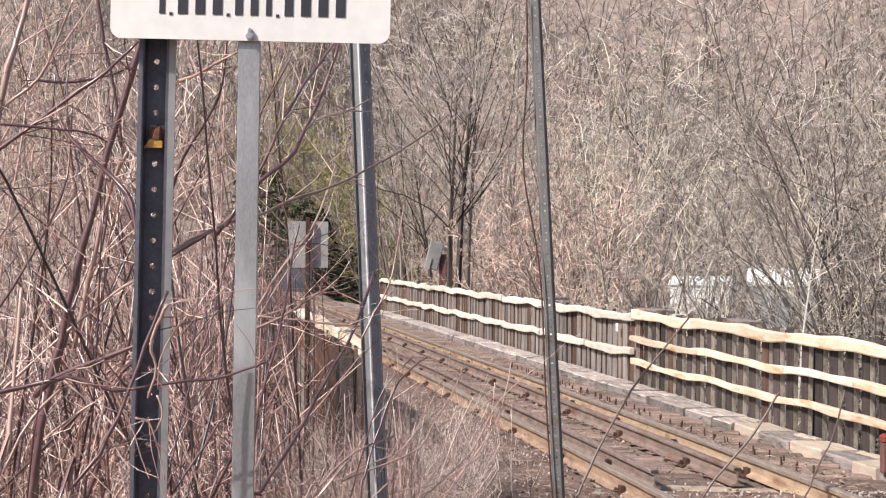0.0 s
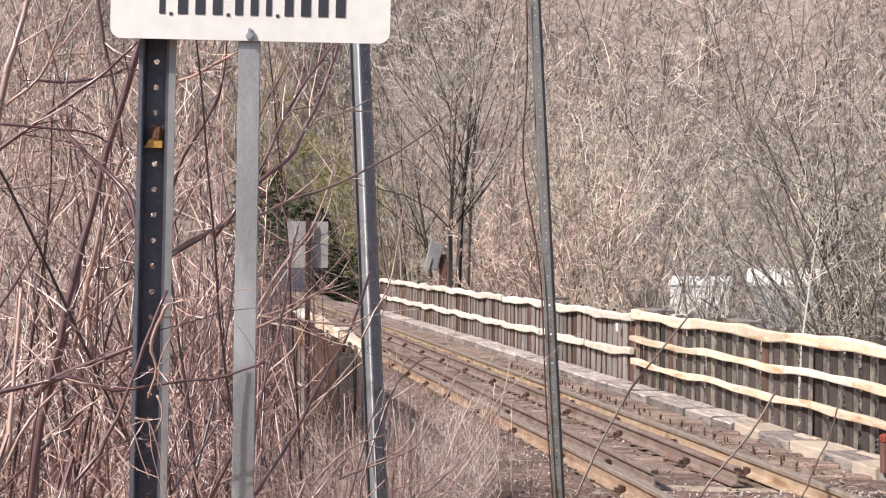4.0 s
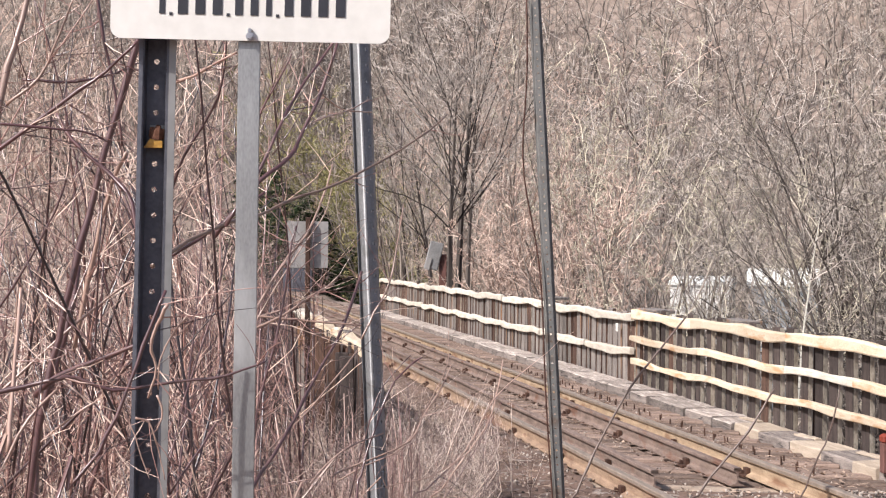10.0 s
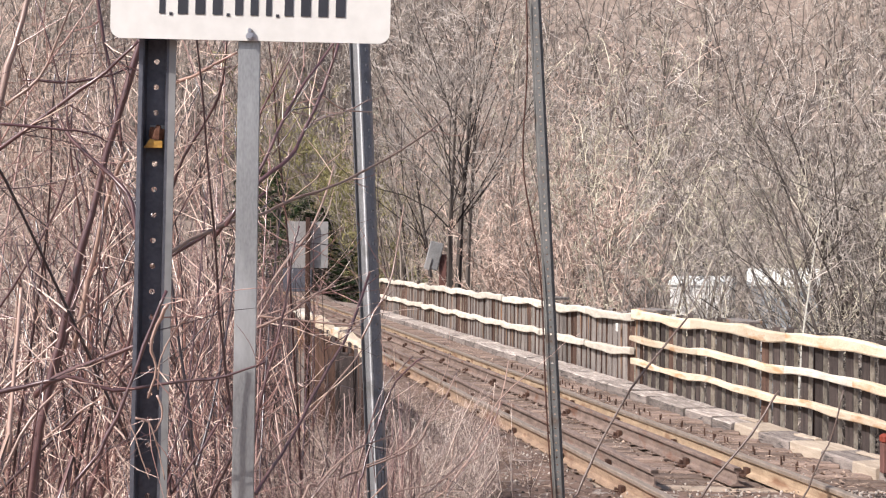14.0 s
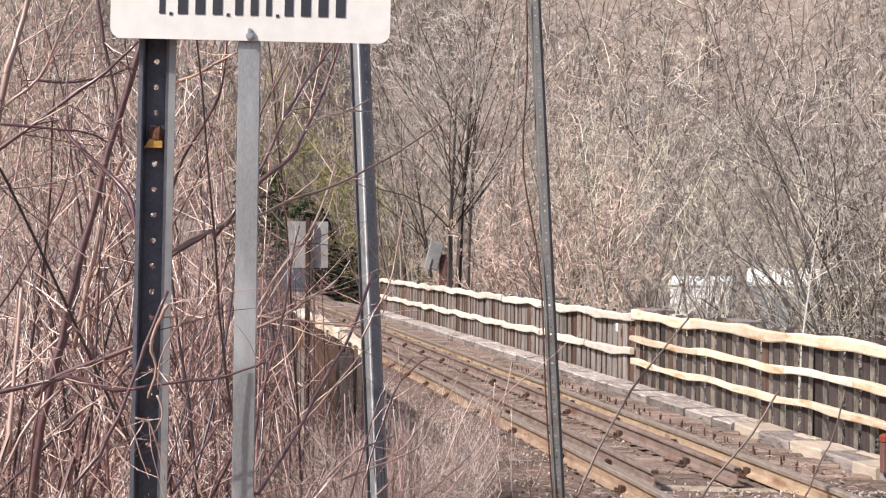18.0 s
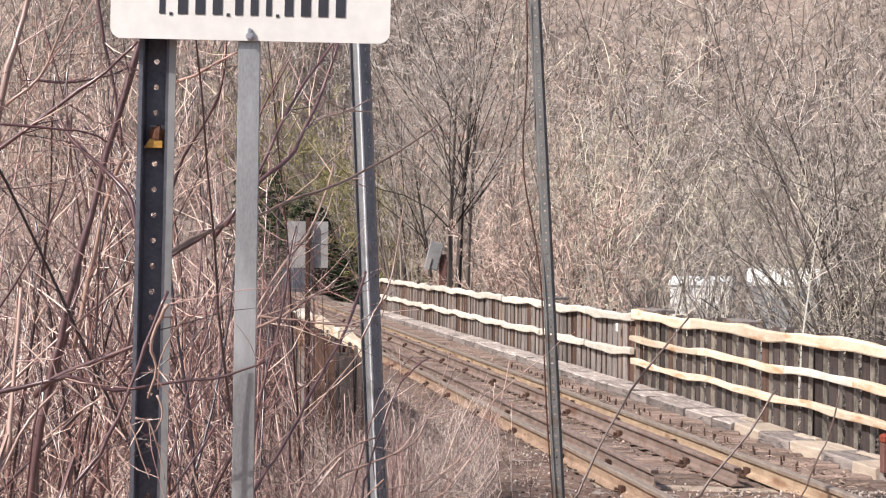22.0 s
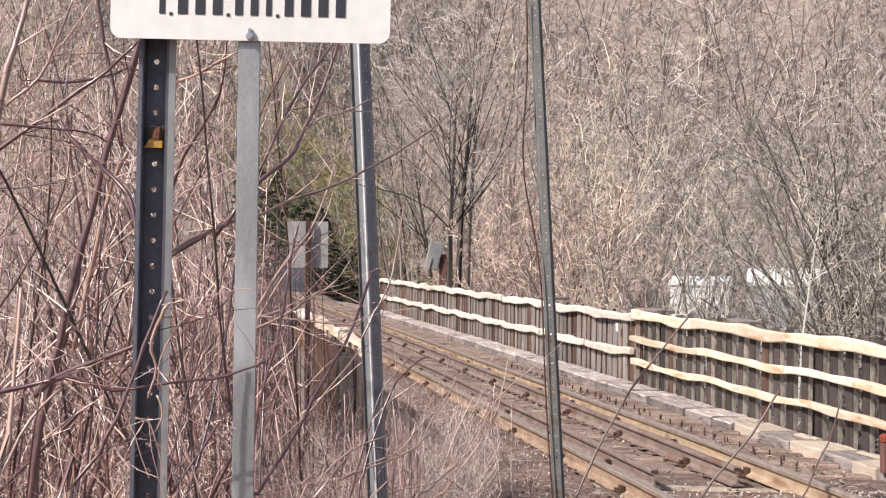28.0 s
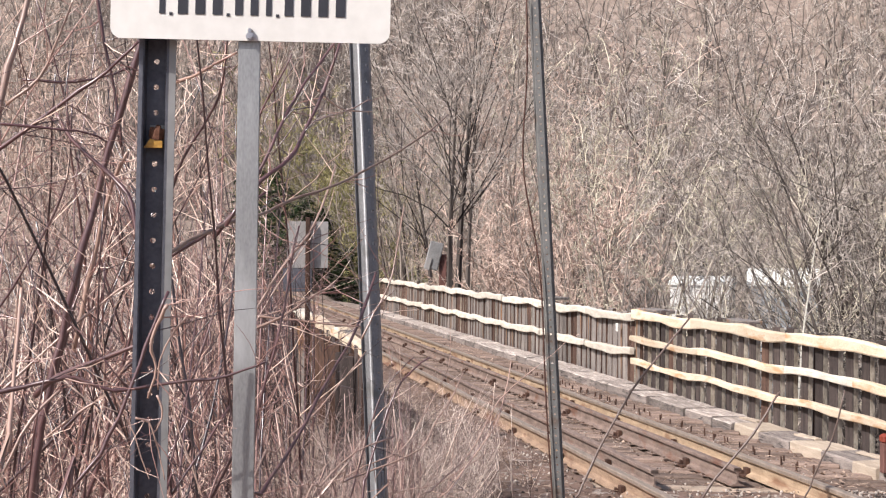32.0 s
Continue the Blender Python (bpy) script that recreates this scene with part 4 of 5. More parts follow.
def build_conifers():
    """Two dark evergreens: a trunk and whorls of drooping needle-laden boughs."""
    # The low ones at the right are added to darken a shadowed spot there.
    for seed, x, y, h, w in ((1, -8.6, 76, 6.6, 2.4), (2, -6.4, 77, 4.6, 2.2), (3, -10.3, 78, 7.5, 2.6), (4, -4.9, 77, 3.4, 2.0), (5, -7.4, 78, 5.2, 2.3), (6, -3.6, 78, 3.0, 1.9)):
        rnd = random.Random(seed)
        tree = thing("conifer", pose(x, y, ground_z(x, y)), "dark green evergreen conifer at the bend of the track", "tree", "conifers")
        t, n = Build(), Build()
        t.tube([(0, 0, -0.3), (0.05, 0, h * 0.5), (0, 0.05, h)], [0.16, 0.1, 0.02], 6)
        for i in range(150):
            u = rnd.random() ** 0.8
            z, a = 0.4 + u * (h - 0.6), rnd.uniform(0, 6.28)
            l = w * (1 - u) ** 0.8 * rnd.uniform(0.6, 1.1) + 0.15
            tip = Vector((math.cos(a) * l, math.sin(a) * l, z - l * 0.25 + 0.1))
            root = Vector((0, 0, z))
            t.tube([root, root.lerp(tip, 0.5) + Vector((0, 0, 0.06)), tip], [0.02, 0.012, 0.004], 3, cap=False)
            for j in range(16):
                c = root.lerp(tip, rnd.uniform(0.25, 1.0))
                dr = Vector((rnd.gauss(0, 1), rnd.gauss(0, 1), rnd.gauss(-0.2, 0.5))).normalized() * rnd.uniform(0.12, 0.3)
                n.tube([c, c + dr], [0.03, 0.008], 3, cap=False)
        t.part("trunk", "bark_dark", tree)
        n.part("crown", "needle", tree)


build_conifers()


FAR = {**SAPLING, "count": (9, 3, 2), "ratio": (0.27, 0.4, 0.45), "twig": 0.022, "slot": (0, 0, 1, 1)}


def build_far_woods():
    """The wooded slope: bare trees too many and too far to count."""
    rnd = random.Random(9)
    kinds = []
    for i in range(4):
        limb, fine = Build(), Build()
        r2 = random.Random(200 + i)
        for s in range(3):
            d = Vector((r2.gauss(0, 0.1), r2.gauss(0, 0.1), 1)).normalized()
            grow((limb, fine), r2, Vector((r2.gauss(0, 0.9), r2.gauss(0, 0.9), -0.3)), d, 13 * r2.uniform(0.7, 1.0), 0.08, FAR)
        kinds.append((np.array(limb.v + fine.v), limb.f + [tuple(len(limb.v) + k for k in f) for f in fine.f], [0] * len(limb.f) + [1] * len(fine.f)))
    v, f, s, base = [], [], [], 0
    for i in range(225):
        y = rnd.uniform(90, 135)
        x = rnd.uniform(-0.31, 0.33) * y
        pts, faces, slots = kinds[i % 4]
        t, k = rnd.uniform(0, 6.28), rnd.uniform(0.8, 1.3)
        rot = np.array([[math.cos(t), -math.sin(t), 0], [math.sin(t), math.cos(t), 0], [0, 0, 1]])
        v.append(pts @ rot.T * k + np.array([x, y, ground_z(x, y)]))
        f += [tuple(base + q for q in face) for face in faces]
        s += slots
        base += len(pts)
    me = bpy.data.meshes.new("far_woods")
    me.from_pydata(np.concatenate(v).tolist(), [], f)
    me.materials.append(M["bark"])
    me.materials.append(M["fine"])
    me.polygons.foreach_set("material_index", s)
    me.update()
    tagged(new("far_woods", me), "bare grey-brown woods on the far slope", "woods", kind="stuff")


build_far_woods()


# ---- buildings glimpsed through the trees ----
def build_house(x, y, w, d, z0, h, roof_h, wall, roof, label, turn):
    house = thing("house", pose(x, y, z0, 0, 0, turn), label, "house")
    b = Build()
    b.box((w, d, h), pose(0, 0, h / 2), 0.0)
    b.part("wall", wall, house)
    r = Build()
    o = 0.08
    r.prism([((-w / 2 - o, 0, h), (0, 1, 0)), ((w / 2 + o, 0, h), (0, 1, 0))], [(-d / 2 - o, 0.0), (-d / 2 - o, -0.12), (0, roof_h - 0.12), (d / 2 + o, -0.12), (d / 2 + o, 0.0), (0, roof_h)])
    r.part("roof", roof, house)
    for px in ((-w * 0.1,) if w > 2 else ()):
        f = Build()
        f.box((1.0, 0.08, 1.1), pose(px, -d / 2 - 0.03, h * 0.55), 0.0)
        win = f.part("window", "wall_white", house)
        g = Build()
        g.box((0.84, 0.03, 0.94), pose(px, -d / 2 - 0.075, h * 0.55), 0.0)
        g.part("pane", "glass", win)
    return house


build_house(11.0, 62, 2.4, 3.0, -4.3, 5.2, 0.25, "wall_white", "roof_bright", "white-sided house behind the bare trees", -16)
build_house(14.4, 62, 2.9, 4.0, -4.3, 5.2, 0.6, "wall_grey", "roof_bright", "grey-sided house with a pale roof behind the trees", -12)


# ---- the thicket beside the sign posts ----
def shoot(b, rnd, pts, r0, r1, sides=6, side_twigs=0, length=0.25, fine=None, up=0.25):
    """A bent stem through a few given points, rounded between them, with side twigs."""
    P = [Vector(p) for p in pts]
    fine_pts = []
    for i in range(len(P) - 1):
        a, c = P[i], P[i + 1]
        before, after = P[max(i - 1, 0)], P[min(i + 2, len(P) - 1)]
        n = max(3, int((c - a).length / 0.07))
        for k in range(n):
            t = k / n
            m1, m2 = (c - before) * 0.5, (after - a) * 0.5
            h = a * (2 * t**3 - 3 * t**2 + 1) + m1 * (t**3 - 2 * t**2 + t) + c * (-2 * t**3 + 3 * t**2) + m2 * (t**3 - t**2)
            fine_pts.append(h + Vector((rnd.gauss(0, 1), rnd.gauss(0, 1), rnd.gauss(0, 1))) * r0 * 0.18)
    fine_pts.append(P[-1])
    n = len(fine_pts)
    rad = [r0 + (r1 - r0) * i / (n - 1) for i in range(n)]
    # knuckles where buds sit
    for i in range(2, n - 1, 5):
        rad[i] *= 1.22
    b.tube(fine_pts, rad, sides)
    for _ in range(side_twigs):
        i = rnd.randint(n // 5, n - 2)
        d = (fine_pts[i + 1] - fine_pts[i]).normalized()
        out = Vector((rnd.gauss(0, 1), rnd.gauss(0, 0.5), rnd.gauss(0, 0.7))).normalized()
        nd = (d * 0.6 + out * 0.8 + Vector((0, 0, up))).normalized()
        l = length * rnd.uniform(0.4, 1.3)
        q, seg = fine_pts[i], [fine_pts[i]]
        for _k in range(4):
            nd = (nd + Vector((rnd.gauss(0, 0.13), rnd.gauss(0, 0.13), rnd.gauss(0.03, 0.13)))).normalized()
            q = q + nd * l / 4
            seg.append(q)
        rr = min(rad[i] * 0.5, 0.0019)
        (fine or b).tube(seg, [rr, rr * 0.85, rr * 0.75, rr * 0.65, rr * 0.45], 4, cap=False)
        if rnd.random() < 0.6:
            e = seg[2]
            out = Vector((rnd.gauss(0, 1), rnd.gauss(0, 0.5), rnd.gauss(0.2, 0.7))).normalized() * l * 0.45
            (fine or b).tube([e, e + out * 0.5, e + out + Vector((0, 0, l * 0.06))], [rr * 0.6, rr * 0.5, rr * 0.35], 3, cap=False)


def cane(stems, twigs, rnd, foot, d, height, r, shoots, limit, length=0.5, twig=0.0012):
    """A slim cane, kinked a little at each bud, with straight side shoots that carry short twigs; its axis keeps to one side of limit."""
    n = max(6, int(height / 0.16))
    pts, dirs, q, dd = [foot.copy()], [d.copy()], foot.copy(), d.copy()
    turn = Vector((rnd.gauss(0, 0.03), rnd.gauss(0, 0.02), rnd.gauss(0, 0.02)))
    for k in range(n):
        dd = (dd + turn + Vector((rnd.gauss(0, 0.05), rnd.gauss(0, 0.04), rnd.gauss(0, 0.04)))).normalized()
        if q.x + dd.x * height / n > limit:
            dd.x = -abs(dd.x) * 0.3
            turn.x = 0.0
        q = q + dd * (height / n)
        pts.append(q.copy())
        dirs.append(dd.copy())
    rad = [max(r * (1 - 0.7 * k / n), 0.0014) * (1.14 if k % 2 else 1.0) for k in range(n + 1)]
    stems.tube(pts, rad, 6)
    for s in range(shoots):
        u = rnd.uniform(0.2, 0.98)
        k = min(int(u * n), n - 1)
        at = pts[k]
        nd = lean_off(dirs[k], 48, rnd)
        nd = (nd + Vector((0, 0, rnd.uniform(-0.1, 0.35)))).normalized()
        reach = length * rnd.uniform(0.3, 1.2)
        if at.x + nd.x * reach > limit:
            nd.x = -nd.x * 0.6
        rr = min(rad[k] * 0.55, twig * 2.0)
        m = 4
        path = [at.copy()]
        for _ in range(m):
            nd = (nd + Vector((rnd.gauss(0, 0.09), rnd.gauss(0, 0.08), rnd.gauss(0.03, 0.09)))).normalized()
            path.append(path[-1] + nd * (reach / m))
        (stems if rr > twig * 1.5 and rnd.random() < 0.5 else twigs).tube(path, [rr * (1 - 0.55 * e / m) for e in range(m + 1)], 4, cap=False)
        for _ in range(3):
            e = rnd.randint(1, m - 1)
            td = lean_off(nd, 52, rnd)
            tl = reach * rnd.uniform(0.12, 0.42)
            mid = path[e] + td * tl * 0.5
            twigs.tube([path[e], mid, mid + (td + Vector((rnd.gauss(0, 0.2), 0, rnd.gauss(0.1, 0.2)))) * tl * 0.5], [rr * 0.6, rr * 0.5, rr * 0.35], 3, cap=False)


MOVERS = []


def build_thicket():
    rnd = random.Random(21)
    tag = ("tangled bare shrub with red-brown stems and many thin twigs", "shrub", "shrubs of the thicket")
    spec = [(-1.0, 3.7), (-0.95, 4.3), (-1.35, 5.0), (-0.8, 3.5), (-1.45, 5.9), (-0.95, 5.3), (-1.9, 6.8), (-1.3, 7.4), (-2.6, 9.0), (-2.0, 10.0), (-3.0, 11.5), (-1.8, 8.6), (-3.3, 13.5), (-2.4, 13.0), (-0.95, 6.2), (-1.15, 8.0)]
    for i, (x, y) in enumerate(spec):
        bush = thing("shrub", pose(x, y, -0.1), *tag)
        far = min(1 + 0.16 * (y - 3.5), 2.2)
        for part_no in range(3):
            st, tw = Build(), Build()
            for s in range(4):
                foot = Vector((rnd.gauss(-0.3, 0.3 * far), rnd.gauss(0, 0.2), -0.1))
                d = Vector((rnd.gauss(0.2, 0.42), rnd.gauss(0, 0.1), 1)).normalized()
                tall = rnd.uniform(2.7, 3.9) if s % 2 else rnd.uniform(1.6, 2.5)
                cane(st, tw, rnd, foot, d, tall, rnd.uniform(0.0030, 0.0074) * far, 14 if s % 2 else 18, (-0.158 if i % 3 else -0.128) * y - x, 0.42 * far, 0.0016 * far)
            a = st.part("stem", "shrub", bush, smooth=True)
            tagged(tw.part("brush", "twig", a, smooth=True), kind="stuff")
            MOVERS.append((a, "abb"[part_no], 0.5))
    for x, y in ((-0.62, 4.6), (-0.42, 5.1), (-0.80, 5.7), (-0.36, 5.9), (-0.62, 6.6), (-0.32, 7.4), (-0.55, 8.4), (-0.8, 9.4)):
        bush = thing("shrub", pose(x, y, ground_z(x, y) - 0.05), "low brown brush of thin dry twigs before the fence", "shrub", "low brush")
        for part_no in range(2):
            st, tw = Build(), Build()
            for s in range(9):
                d = Vector((rnd.gauss(0.12, 0.35), rnd.gauss(0, 0.15), 1)).normalized()
                cane(st, tw, rnd, Vector((rnd.gauss(0, 0.25), rnd.gauss(0, 0.25), -0.05)), d, rnd.uniform(1.05, 1.75) * (1 - 0.075 * (y - 4.6)), rnd.uniform(0.0018, 0.0038), 14, -0.02 * y - x, 0.32, 0.0011)
            a = st.part("stem", "brush", bush, smooth=True)
            tagged(tw.part("brush", "brush", a, smooth=True), kind="stuff")
            MOVERS.append((a, "ef"[part_no], 0.16))
    for x, y in ((-1.55, 11.5), (-1.85, 13.5), (-2.15, 16.0), (-2.75, 18.5), (-2.45, 20.5), (-3.6, 22.0)):
        bush = thing("shrub", pose(x, y, ground_z(x, y) - 0.05), "dark brown brush growing against the fence", "shrub", "dark brush")
        st, tw = Build(), Build()
        for s in range(24):
            d = Vector((rnd.gauss(0.05, 0.35), rnd.gauss(0, 0.2), 1)).normalized()
            tall = rnd.uniform(1.5, 2.5) - ground_z(x, y) * 0.6
            cane(st, tw, rnd, Vector((rnd.gauss(0, 0.4), rnd.gauss(0, 0.3), 0)), d, tall, rnd.uniform(0.004, 0.010), 14, -0.105 * y - x, 0.5, 0.0026)
        a = st.part("stem", "shrub", bush, smooth=True)
        tagged(tw.part("brush", "shrub", a, smooth=True), kind="stuff")
        MOVERS.append((a, "a", 0.3))
    for x, y in ((-0.30, 9.6), (-0.12, 10.4), (-0.45, 11.0), (-0.25, 11.8), (-0.62, 12.4), (0.02, 11.2), (0.14, 11.6), (0.28, 12.3), (0.08, 12.7), (-0.02, 12.0)):
        bush = thing("shrub", pose(x, y, ground_z(x, y) - 0.05), "pale dry bramble patch of arching canes on the bank", "shrub", "pale brambles")
        st, tw = Build(), Build()
        for s in range(20):
            d = Vector((rnd.gauss(0, 0.6), rnd.gauss(0, 0.4), 0.8)).normalized()
            cane(st, tw, rnd, Vector((rnd.gauss(0, 0.22), rnd.gauss(0, 0.2), 0)), d, rnd.uniform(0.5, 1.15), rnd.uniform(0.0028, 0.0055), 11, 0.04 * y - x, 0.36, 0.0020)
        a = st.part("stem", "bramble", bush, smooth=True)
        tagged(tw.part("brush", "bramble", a, smooth=True), kind="stuff")
        MOVERS.append((a, "e", 0.08))
    # the long stems and sprays that stand out one by one
    homes = {}
    for g, x, y in (("a", -1.1, 3.2), ("b", -0.75, 3.1), ("c", -0.8, 3.3), ("d", -0.6, 3.4), ("e", -0.4, 3.8), ("f", -0.2, 4.4), ("r", 0.45, 5.1), ("s", 1.1, 5.0)):
        homes[g] = thing("shrub" if g < "r" else "dry_stalk", pose(x, y, -0.1), *(tag if g < "r" else ("dry brown stalk standing alone beside the track", "dry stalk", "dry stalks")))

    def limb(g, kind, r0, r1, n, *pts):
        home = homes[g]
        at = Vector(pts[0])
        st, tw = Build(), Build()
        shoot(st, rnd, [Vector(p) - at for p in pts], r0, r1, 7, n, 0.17 if g < "e" else 0.22, tw, 0.15)
        a = st.part("stem", {"twig": "cane"}.get(kind, kind), home, smooth=True, at=Matrix.Translation(at - home.matrix_basis.translation))
        if n:
            tagged(tw.part("brush", "twig", a, smooth=True), kind="stuff")
        MOVERS.append((a, g, 1.0))

    limb('a', 'shrub', 0.0106, 0.0071, 14, (-1.046, 3.20, -0.100), (-0.924, 3.25, 1.442), (-0.881, 3.27, 1.766), (-0.856, 3.28, 1.916), (-0.812, 3.30, 2.118), (-0.760, 3.32, 2.335), (-0.691, 3.33, 2.597), (-0.671, 3.35, 2.764))
    limb('a', 'twig', 0.0095, 0.0059, 8, (-1.069, 3.30, 1.913), (-1.036, 3.32, 2.257), (-0.996, 3.35, 2.529), (-0.971, 3.38, 2.645), (-0.953, 3.40, 2.771))
    limb('a', 'shrub', 0.0055, 0.0030, 8, (-1.024, 3.15, 2.286), (-0.948, 3.14, 2.331), (-0.808, 3.12, 2.429), (-0.717, 3.11, 2.493), (-0.647, 3.10, 2.556))
    limb('a', 'twig', 0.0038, 0.0019, 4, (-0.985, 3.30, 2.440), (-0.910, 3.30, 2.501), (-0.866, 3.30, 2.600), (-0.830, 3.30, 2.689))
    limb('a', 'shrub', 0.0037, 0.0054, 5, (-0.844, 3.20, 2.412), (-0.804, 3.18, 2.352), (-0.708, 3.15, 2.270), (-0.661, 3.12, 2.213), (-0.639, 3.10, 2.095))
    limb('a', 'shrub', 0.0029, 0.0018, 5, (-0.930, 3.00, 2.373), (-0.815, 3.03, 2.365), (-0.745, 3.07, 2.360), (-0.710, 3.10, 2.343))
    limb('a', 'shrub', 0.0032, 0.0020, 4, (-0.948, 3.30, 2.496), (-0.837, 3.33, 2.495), (-0.760, 3.37, 2.519), (-0.709, 3.40, 2.548))
    limb('a', 'shrub', 0.0047, 0.0027, 6, (-0.835, 3.50, 2.751), (-0.811, 3.50, 2.611), (-0.783, 3.50, 2.482), (-0.768, 3.50, 2.361))
    limb('a', 'twig', 0.0062, 0.0040, 8, (-0.903, 3.60, 1.868), (-0.841, 3.57, 2.132), (-0.794, 3.53, 2.279), (-0.755, 3.50, 2.348))
    limb('b', 'twig', 0.0038, 0.0025, 5, (-0.618, 3.30, 2.490), (-0.574, 3.27, 2.498), (-0.528, 3.23, 2.513), (-0.452, 3.20, 2.549))
    limb('b', 'shrub', 0.0040, 0.0020, 8, (-0.666, 3.50, 2.200), (-0.619, 3.48, 2.331), (-0.544, 3.45, 2.446), (-0.515, 3.42, 2.524), (-0.503, 3.40, 2.618))
    limb('c', 'branch', 0.0052, 0.0026, 5, (-0.652, 3.30, 2.081), (-0.588, 3.41, 2.140), (-0.517, 3.52, 2.182), (-0.460, 3.64, 2.203), (-0.396, 3.75, 2.243), (-0.290, 3.86, 2.288), (-0.216, 3.98, 2.335), (-0.075, 4.09, 2.428), (0.010, 4.20, 2.509))
    limb('d', 'shrub', 0.0061, 0.0037, 6, (-0.544, 3.50, 2.148), (-0.445, 3.56, 2.283), (-0.383, 3.62, 2.342), (-0.352, 3.68, 2.413), (-0.311, 3.74, 2.524), (-0.272, 3.80, 2.661))
    limb('d', 'shrub', 0.0046, 0.0028, 6, (-0.503, 3.40, 2.173), (-0.429, 3.46, 2.315), (-0.387, 3.52, 2.427), (-0.353, 3.58, 2.507), (-0.312, 3.64, 2.579), (-0.267, 3.70, 2.656))
    limb('d', 'twig', 0.0029, 0.0017, 2, (-0.355, 3.75, 2.437), (-0.319, 3.93, 2.474), (-0.268, 4.12, 2.512), (-0.220, 4.30, 2.561))
    limb('d', 'twig', 0.0029, 0.0017, 1, (-0.321, 3.75, 2.527), (-0.305, 3.93, 2.517), (-0.276, 4.12, 2.512), (-0.212, 4.30, 2.525))
    limb('b', 'shrub', 0.0035, 0.0017, 4, (-0.478, 3.60, 2.357), (-0.447, 3.60, 2.461), (-0.411, 3.60, 2.526), (-0.374, 3.60, 2.599))
    limb('e', 'shrub', 0.0064, 0.0041, 9, (-0.955, 2.90, -0.100), (-0.540, 3.70, 1.353), (-0.478, 3.82, 1.483), (-0.400, 3.94, 1.615), (-0.331, 4.06, 1.756), (-0.255, 4.18, 1.909), (-0.211, 4.30, 2.055))
    limb('e', 'shrub', 0.0042, 0.0021, 9, (-0.471, 3.60, 1.540), (-0.453, 3.62, 1.719), (-0.419, 3.64, 1.859), (-0.394, 3.66, 1.980), (-0.378, 3.68, 2.122), (-0.365, 3.70, 2.179))
    limb('e', 'twig', 0.0043, 0.0023, 7, (-0.502, 3.70, 1.894), (-0.473, 3.76, 1.970), (-0.417, 3.82, 2.078), (-0.357, 3.88, 2.160), (-0.318, 3.94, 2.260), (-0.297, 4.00, 2.351))
    limb('f', 'shrub', 0.0055, 0.0025, 8, (-0.321, 3.86, -0.100), (-0.236, 4.10, 1.304), (-0.218, 4.15, 1.481), (-0.178, 4.20, 1.616), (-0.126, 4.25, 1.741), (-0.047, 4.30, 1.807))
    limb('f', 'twig', 0.0048, 0.0022, 9, (-1.504, 3.60, -0.100), (-0.388, 4.20, 1.380), (-0.295, 4.25, 1.454), (-0.214, 4.30, 1.481), (-0.072, 4.35, 1.542), (-0.033, 4.40, 1.610), (0.014, 4.45, 1.673), (0.053, 4.50, 1.755))
    limb('c', 'twig', 0.0033, 0.0017, 2, (-0.236, 4.30, 1.860), (-0.201, 4.33, 1.934), (-0.156, 4.35, 2.025), (-0.138, 4.38, 2.126), (-0.118, 4.40, 2.258))
    limb('b', 'shrub', 0.0048, 0.0022, 8, (-0.858, 2.75, 1.842), (-0.787, 2.76, 1.857), (-0.725, 2.76, 1.871), (-0.691, 2.77, 1.875), (-0.621, 2.78, 1.850), (-0.514, 2.79, 1.866), (-0.407, 2.79, 1.879), (-0.336, 2.80, 1.906))
    limb('b', 'shrub', 0.0066, 0.0035, 6, (-0.860, 3.10, 1.807), (-0.807, 3.08, 1.848), (-0.729, 3.05, 1.883), (-0.630, 3.02, 1.917), (-0.591, 3.00, 1.935))
    limb('b', 'shrub', 0.0052, 0.0032, 8, (-1.191, 2.45, -0.100), (-0.726, 2.70, 1.588), (-0.690, 2.72, 1.668), (-0.639, 2.74, 1.737), (-0.595, 2.76, 1.835), (-0.564, 2.78, 1.933), (-0.525, 2.80, 2.039))
    limb('a', 'twig', 0.0046, 0.0036, 2, (-0.885, 3.00, 1.702), (-0.886, 3.03, 1.790), (-0.888, 3.07, 1.928), (-0.889, 3.10, 2.034))
    limb('a', 'twig', 0.0050, 0.0029, 6, (-1.294, 2.33, -0.100), (-0.903, 2.90, 1.604), (-0.880, 2.93, 1.663), (-0.830, 2.97, 1.773), (-0.781, 3.00, 1.829))
    limb('b', 'shrub', 0.0037, 0.0026, 8, (-1.033, 2.52, -0.100), (-0.639, 3.20, 1.479), (-0.601, 3.27, 1.572), (-0.537, 3.33, 1.673), (-0.492, 3.40, 1.757))
    limb('b', 'shrub', 0.0038, 0.0020, 9, (-0.752, 2.64, -0.100), (-0.634, 3.30, 1.510), (-0.625, 3.35, 1.584), (-0.591, 3.40, 1.780), (-0.540, 3.45, 1.961), (-0.510, 3.50, 2.134))
    limb('e', 'twig', 0.0038, 0.0021, 10, (-1.057, 3.11, -0.100), (-0.554, 4.00, 1.414), (-0.478, 4.13, 1.550), (-0.364, 4.27, 1.664), (-0.241, 4.40, 1.820))
    limb('f', 'twig', 0.0044, 0.0020, 10, (-0.740, 3.73, -0.100), (-0.141, 4.60, 1.206), (-0.037, 4.75, 1.342), (0.093, 4.90, 1.450), (0.191, 5.05, 1.605), (0.330, 5.20, 1.715))
